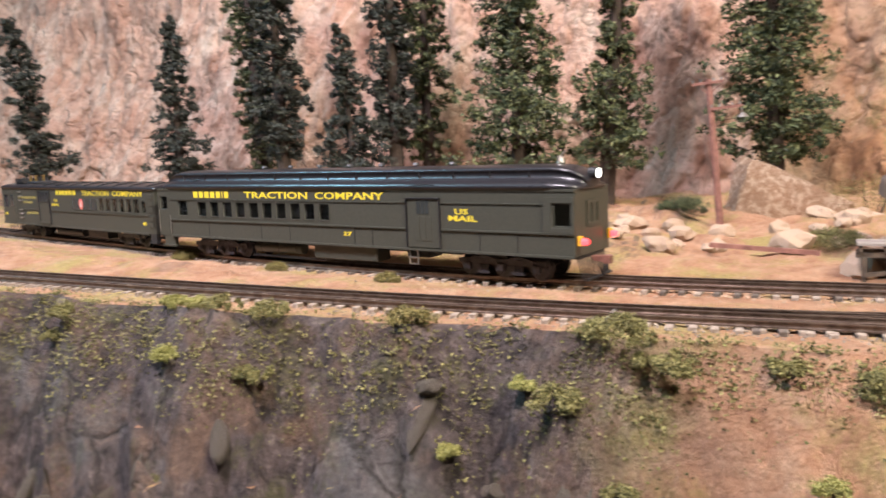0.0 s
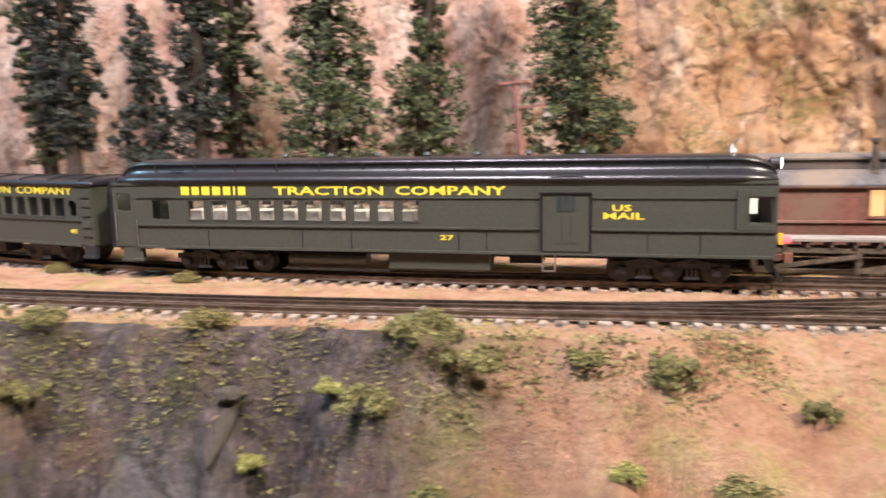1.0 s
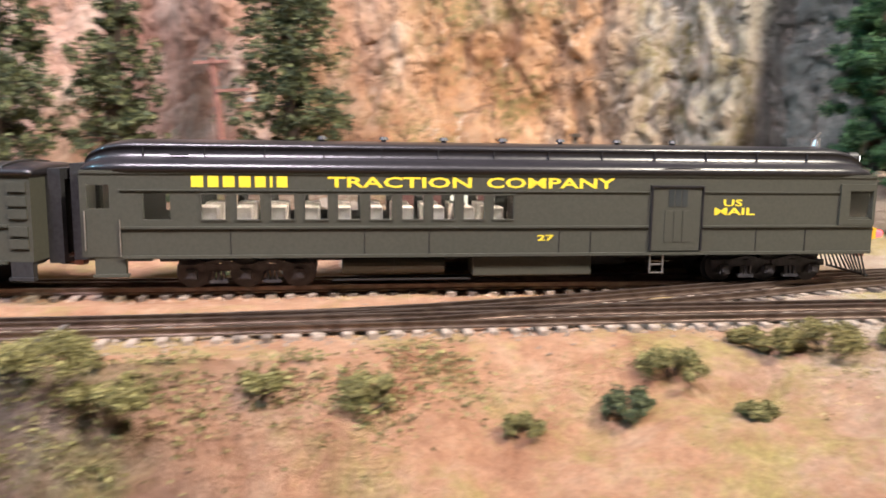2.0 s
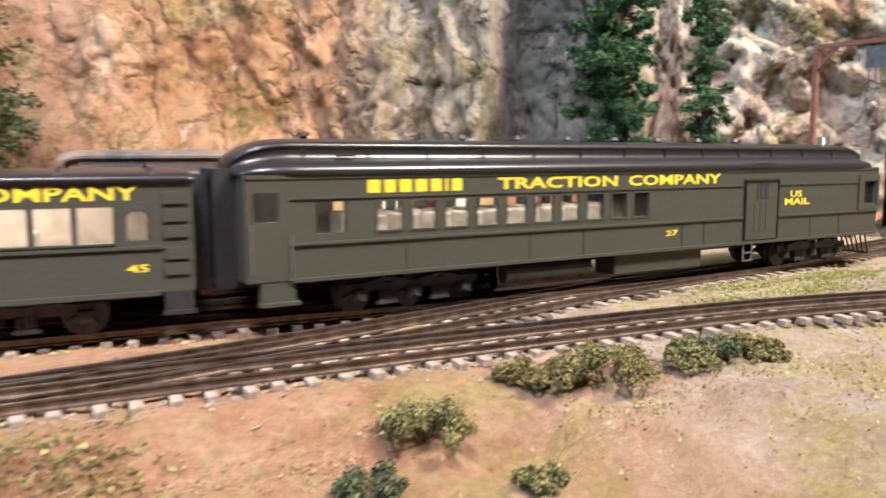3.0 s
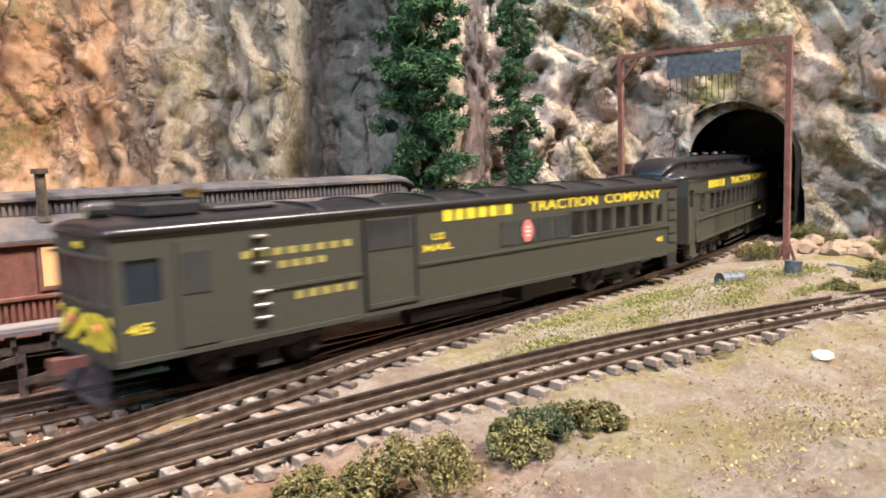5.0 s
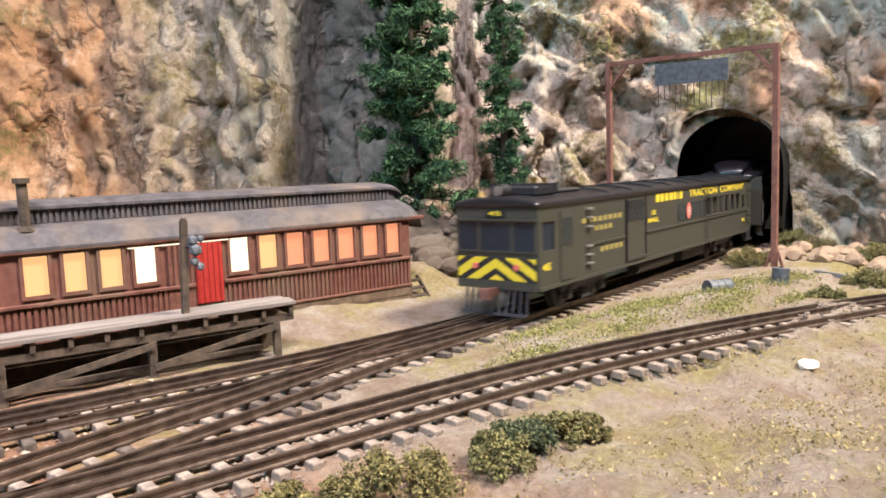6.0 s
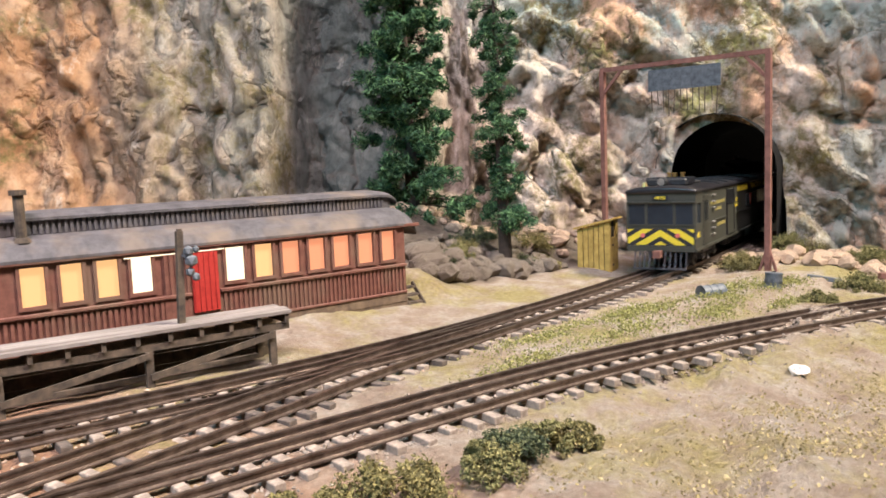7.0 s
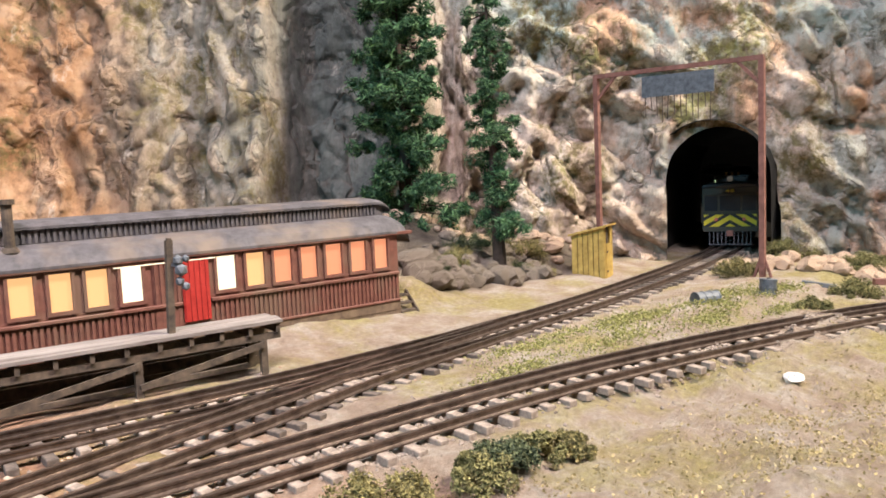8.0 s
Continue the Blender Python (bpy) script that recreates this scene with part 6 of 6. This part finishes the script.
for x, y, r, seed, kind in ((-0.0936, 0.1597, 0.0115, 71, "scrub"), (-0.1108, 0.154, 0.01, 72, "scrub"), (-0.0807, 0.1525, 0.0108, 73, "scrub"), (-0.123, 0.1634, 0.0058, 74, "moss"), (-0.258, 0.1851, 0.0067, 75, "moss"),
                            (-0.2468, 0.1814, 0.0078, 76, "scrub"), (-0.2734, 0.1865, 0.0058, 77, "moss"), (-0.0903, 0.1369, 0.0091, 78, "scrub"), (-0.1508, 0.1597, 0.006, 79, "moss"), (-0.3355, 0.1959, 0.0076, 80, "scrub"),
                            (-0.2263, 0.1676, 0.0071, 81, "scrub"), (-0.0462, 0.1537, 0.0058, 82, "scrub")):
    bush(x, y, r * 0.95, seed, kind, "olive bush rooted on the rocky bank", 0.45, group="bushes on the bank")
CRAGS = [crag_mesh(20 + k) for k in range(4)]
for me in CRAGS:
    me.materials.append(M["bank_rock"])
rnd = random.Random(78)
for k in range(80):
    x = rnd.uniform(-0.40, -0.04)
    y = edge_y(x) - rnd.uniform(0.012, 0.10)
    crag = tagged(new("crag", rnd.choice(CRAGS)), "jagged grey brown crag standing out of the steep bank", "rock", "rocks in the bank")
    crag.matrix_world = pose(x, y, ground_z(x, y) - 0.0035, 58 + rnd.uniform(-12, 12), rnd.uniform(-25, 25), rnd.uniform(-25, 25)) @ Matrix.Diagonal((rnd.uniform(0.0018, 0.0038), rnd.uniform(0.006, 0.015), rnd.uniform(0.0025, 0.004), 1))
rnd = random.Random(77)
for k in range(60):
    x = rnd.uniform(-0.42, 0.0)
    y = edge_y(x) - rnd.uniform(0.006, 0.11)
    stone(x, y, rnd.uniform(0.002, 0.0065), rnd, "grey brown rock bedded in the steep bank", "bank_rock", group="rocks in the bank", sink=0.7)
for k in range(26):
    x = rnd.uniform(-0.40, 0.0)
    y = edge_y(x) - rnd.uniform(-0.004, 0.10)
    bush(x, y, rnd.uniform(0.004, 0.009), 300 + k, rnd.choice(("scrub", "scrub", "moss", "brush")), "low olive tuft rooted on the rocky bank", 0.45, per=130, group="bushes on the bank")
for x, y, r, seed in ((-0.2079, 0.2611, 0.0059, 91), (-0.3649, 0.326, 0.0082, 92), (-0.2825, 0.2885, 0.006, 93)):
    bush(x, y, r, seed, "brush", "small brown tuft between the tracks", 0.5, group="tufts between the tracks")

turf("turf", "yellow green turf between the tracks", [(0.195, 0.1820, 0.028, 0.006), (0.245, 0.1770, 0.030, 0.007), (0.290, 0.1660, 0.030, 0.008), (0.325, 0.1530, 0.020, 0.006), (0.2244, 0.1966, 0.0315, 0.0063), (0.2791, 0.1904, 0.0324, 0.0097), (0.3221, 0.1763, 0.0284, 0.0098), (0.3498, 0.1638, 0.0219, 0.0088), (0.2724, 0.1966, 0.0108, 0.0043)], 5, "moss", 42, 0.0004)
fringe = [(-0.45 + 0.0105 * k, edge_y(-0.45 + 0.0105 * k) - 0.002 - 0.004 * (k % 3), 0.012, 0.006 + 0.004 * (k % 2)) for k in range(44) if k % 7 != 3]
turf("bank_fringe", "olive grass fringing the top of the bank", fringe, 9, "scrub", 20, 0.0006)
turf("dry_grass", "dry ochre grass scattered before the tracks", [(0.1744, 0.1027, 0.0651, 0.0279), (0.2434, 0.0845, 0.0573, 0.0287), (0.111, 0.1301, 0.0463, 0.0139), (0.028, 0.1491, 0.0569, 0.0114)], 6, "straw", 7.0, 0.0004)
pebbles("ballast", "pale tan ballast along the front track", FRONT[300:1450], 7, 9000, 0.0085, "tie", 0.0003, 0.0008)
pebbles("main_ballast", "reddish ballast along the main line", MAIN[300:1480], 8, 7000, 0.009, "rock", 0.0003, 0.0008)

rails(MAIN, "main_track", "dual gauge track with rusty rails and dark ties", dark=True)
rails(FRONT, "front_track", "dual gauge track with rusty rails and pale ties")
rails(CROSS, "crossover_track", "crossover track with dark rails joining the main line", 60, len(CROSS) - 60, dark=True)
sw = thing("switch_machine", "dark switch machine beside the front track", "switch machine")
part("case", boxed(-0.0030, 0.0030, -0.0050, 0.0020, -0.0040, 0.0015, bevel=0.0005), M["black"], sw)
part("cover", boxed(-0.0014, 0.0022, -0.0058, -0.0050, -0.0036, 0.0006, bevel=0.0003), M["barrel"], sw)
part("throw_bar", boxed(-0.0006, 0.0006, 0.002, 0.026, -0.0016, -0.0008), M["chrome"], sw)
sw.matrix_world = pose(-0.1004, 0.1749, 0, 0, 0, -7)


# ---- what moves ----
def along_main(s):
    """The place s metres east of x = 0 along the main line."""
    k0 = min(range(len(MAIN)), key=lambda k: abs(MAIN[k].x))
    f = min(max(k0 + s * 1000, 0), len(MAIN) - 2)
    k = int(f)
    return MAIN[k].lerp(MAIN[k + 1], f - k)


def on_main(s, half):
    a, b = along_main(s - half), along_main(s + half)
    d = b - a
    return Matrix.Translation((a + b) / 2) @ pose(0, 0, 0, 0, 0, math.degrees(math.atan2(d.y, d.x)))


# how far the leading car's middle has come along the main line, by seconds
RUN = [(0, -0.2490), (1, -0.1050), (1.5, -0.0325), (2.2, 0.0700), (3.5, 0.2610), (4, 0.3305), (4.5, 0.3965), (5.2, 0.4940), (6, 0.6050), (6.5, 0.6735), (7, 0.7455), (7.5, 0.8190), (8, 0.8930)]


def run(t):
    """A smooth line through RUN."""
    ts, ss = [r[0] for r in RUN], [r[1] for r in RUN]
    k = min(max(sum(x <= t for x in ts) - 1, 0), len(ts) - 2)

    def slope(i):
        i0, i1 = max(0, i - 1), min(len(ts) - 1, i + 1)
        return (ss[i1] - ss[i0]) / (ts[i1] - ts[i0])

    h = ts[k + 1] - ts[k]
    u = (t - ts[k]) / h
    return (ss[k] * (2 * u ** 3 - 3 * u * u + 1) + h * slope(k) * (u ** 3 - 2 * u * u + u) + ss[k + 1] * (3 * u * u - 2 * u ** 3) + h * slope(k + 1) * (u ** 3 - u * u))


def motions():
    times = [k * 0.2 for k in range(41)]
    walk(combine, [(t, on_main(run(t), 0.095)) for t in times])
    walk(motor, [(t, on_main(run(t) - 0.266, 0.078)) for t in times])
    for w, home in WHEELS:
        walk(w, [(k * 0.05, Matrix.Translation(home) @ pose(0, 0, 0, 0, math.degrees((run(k * 0.05) - run(0)) / 0.0053), 0)) for k in range(161)])


motions()
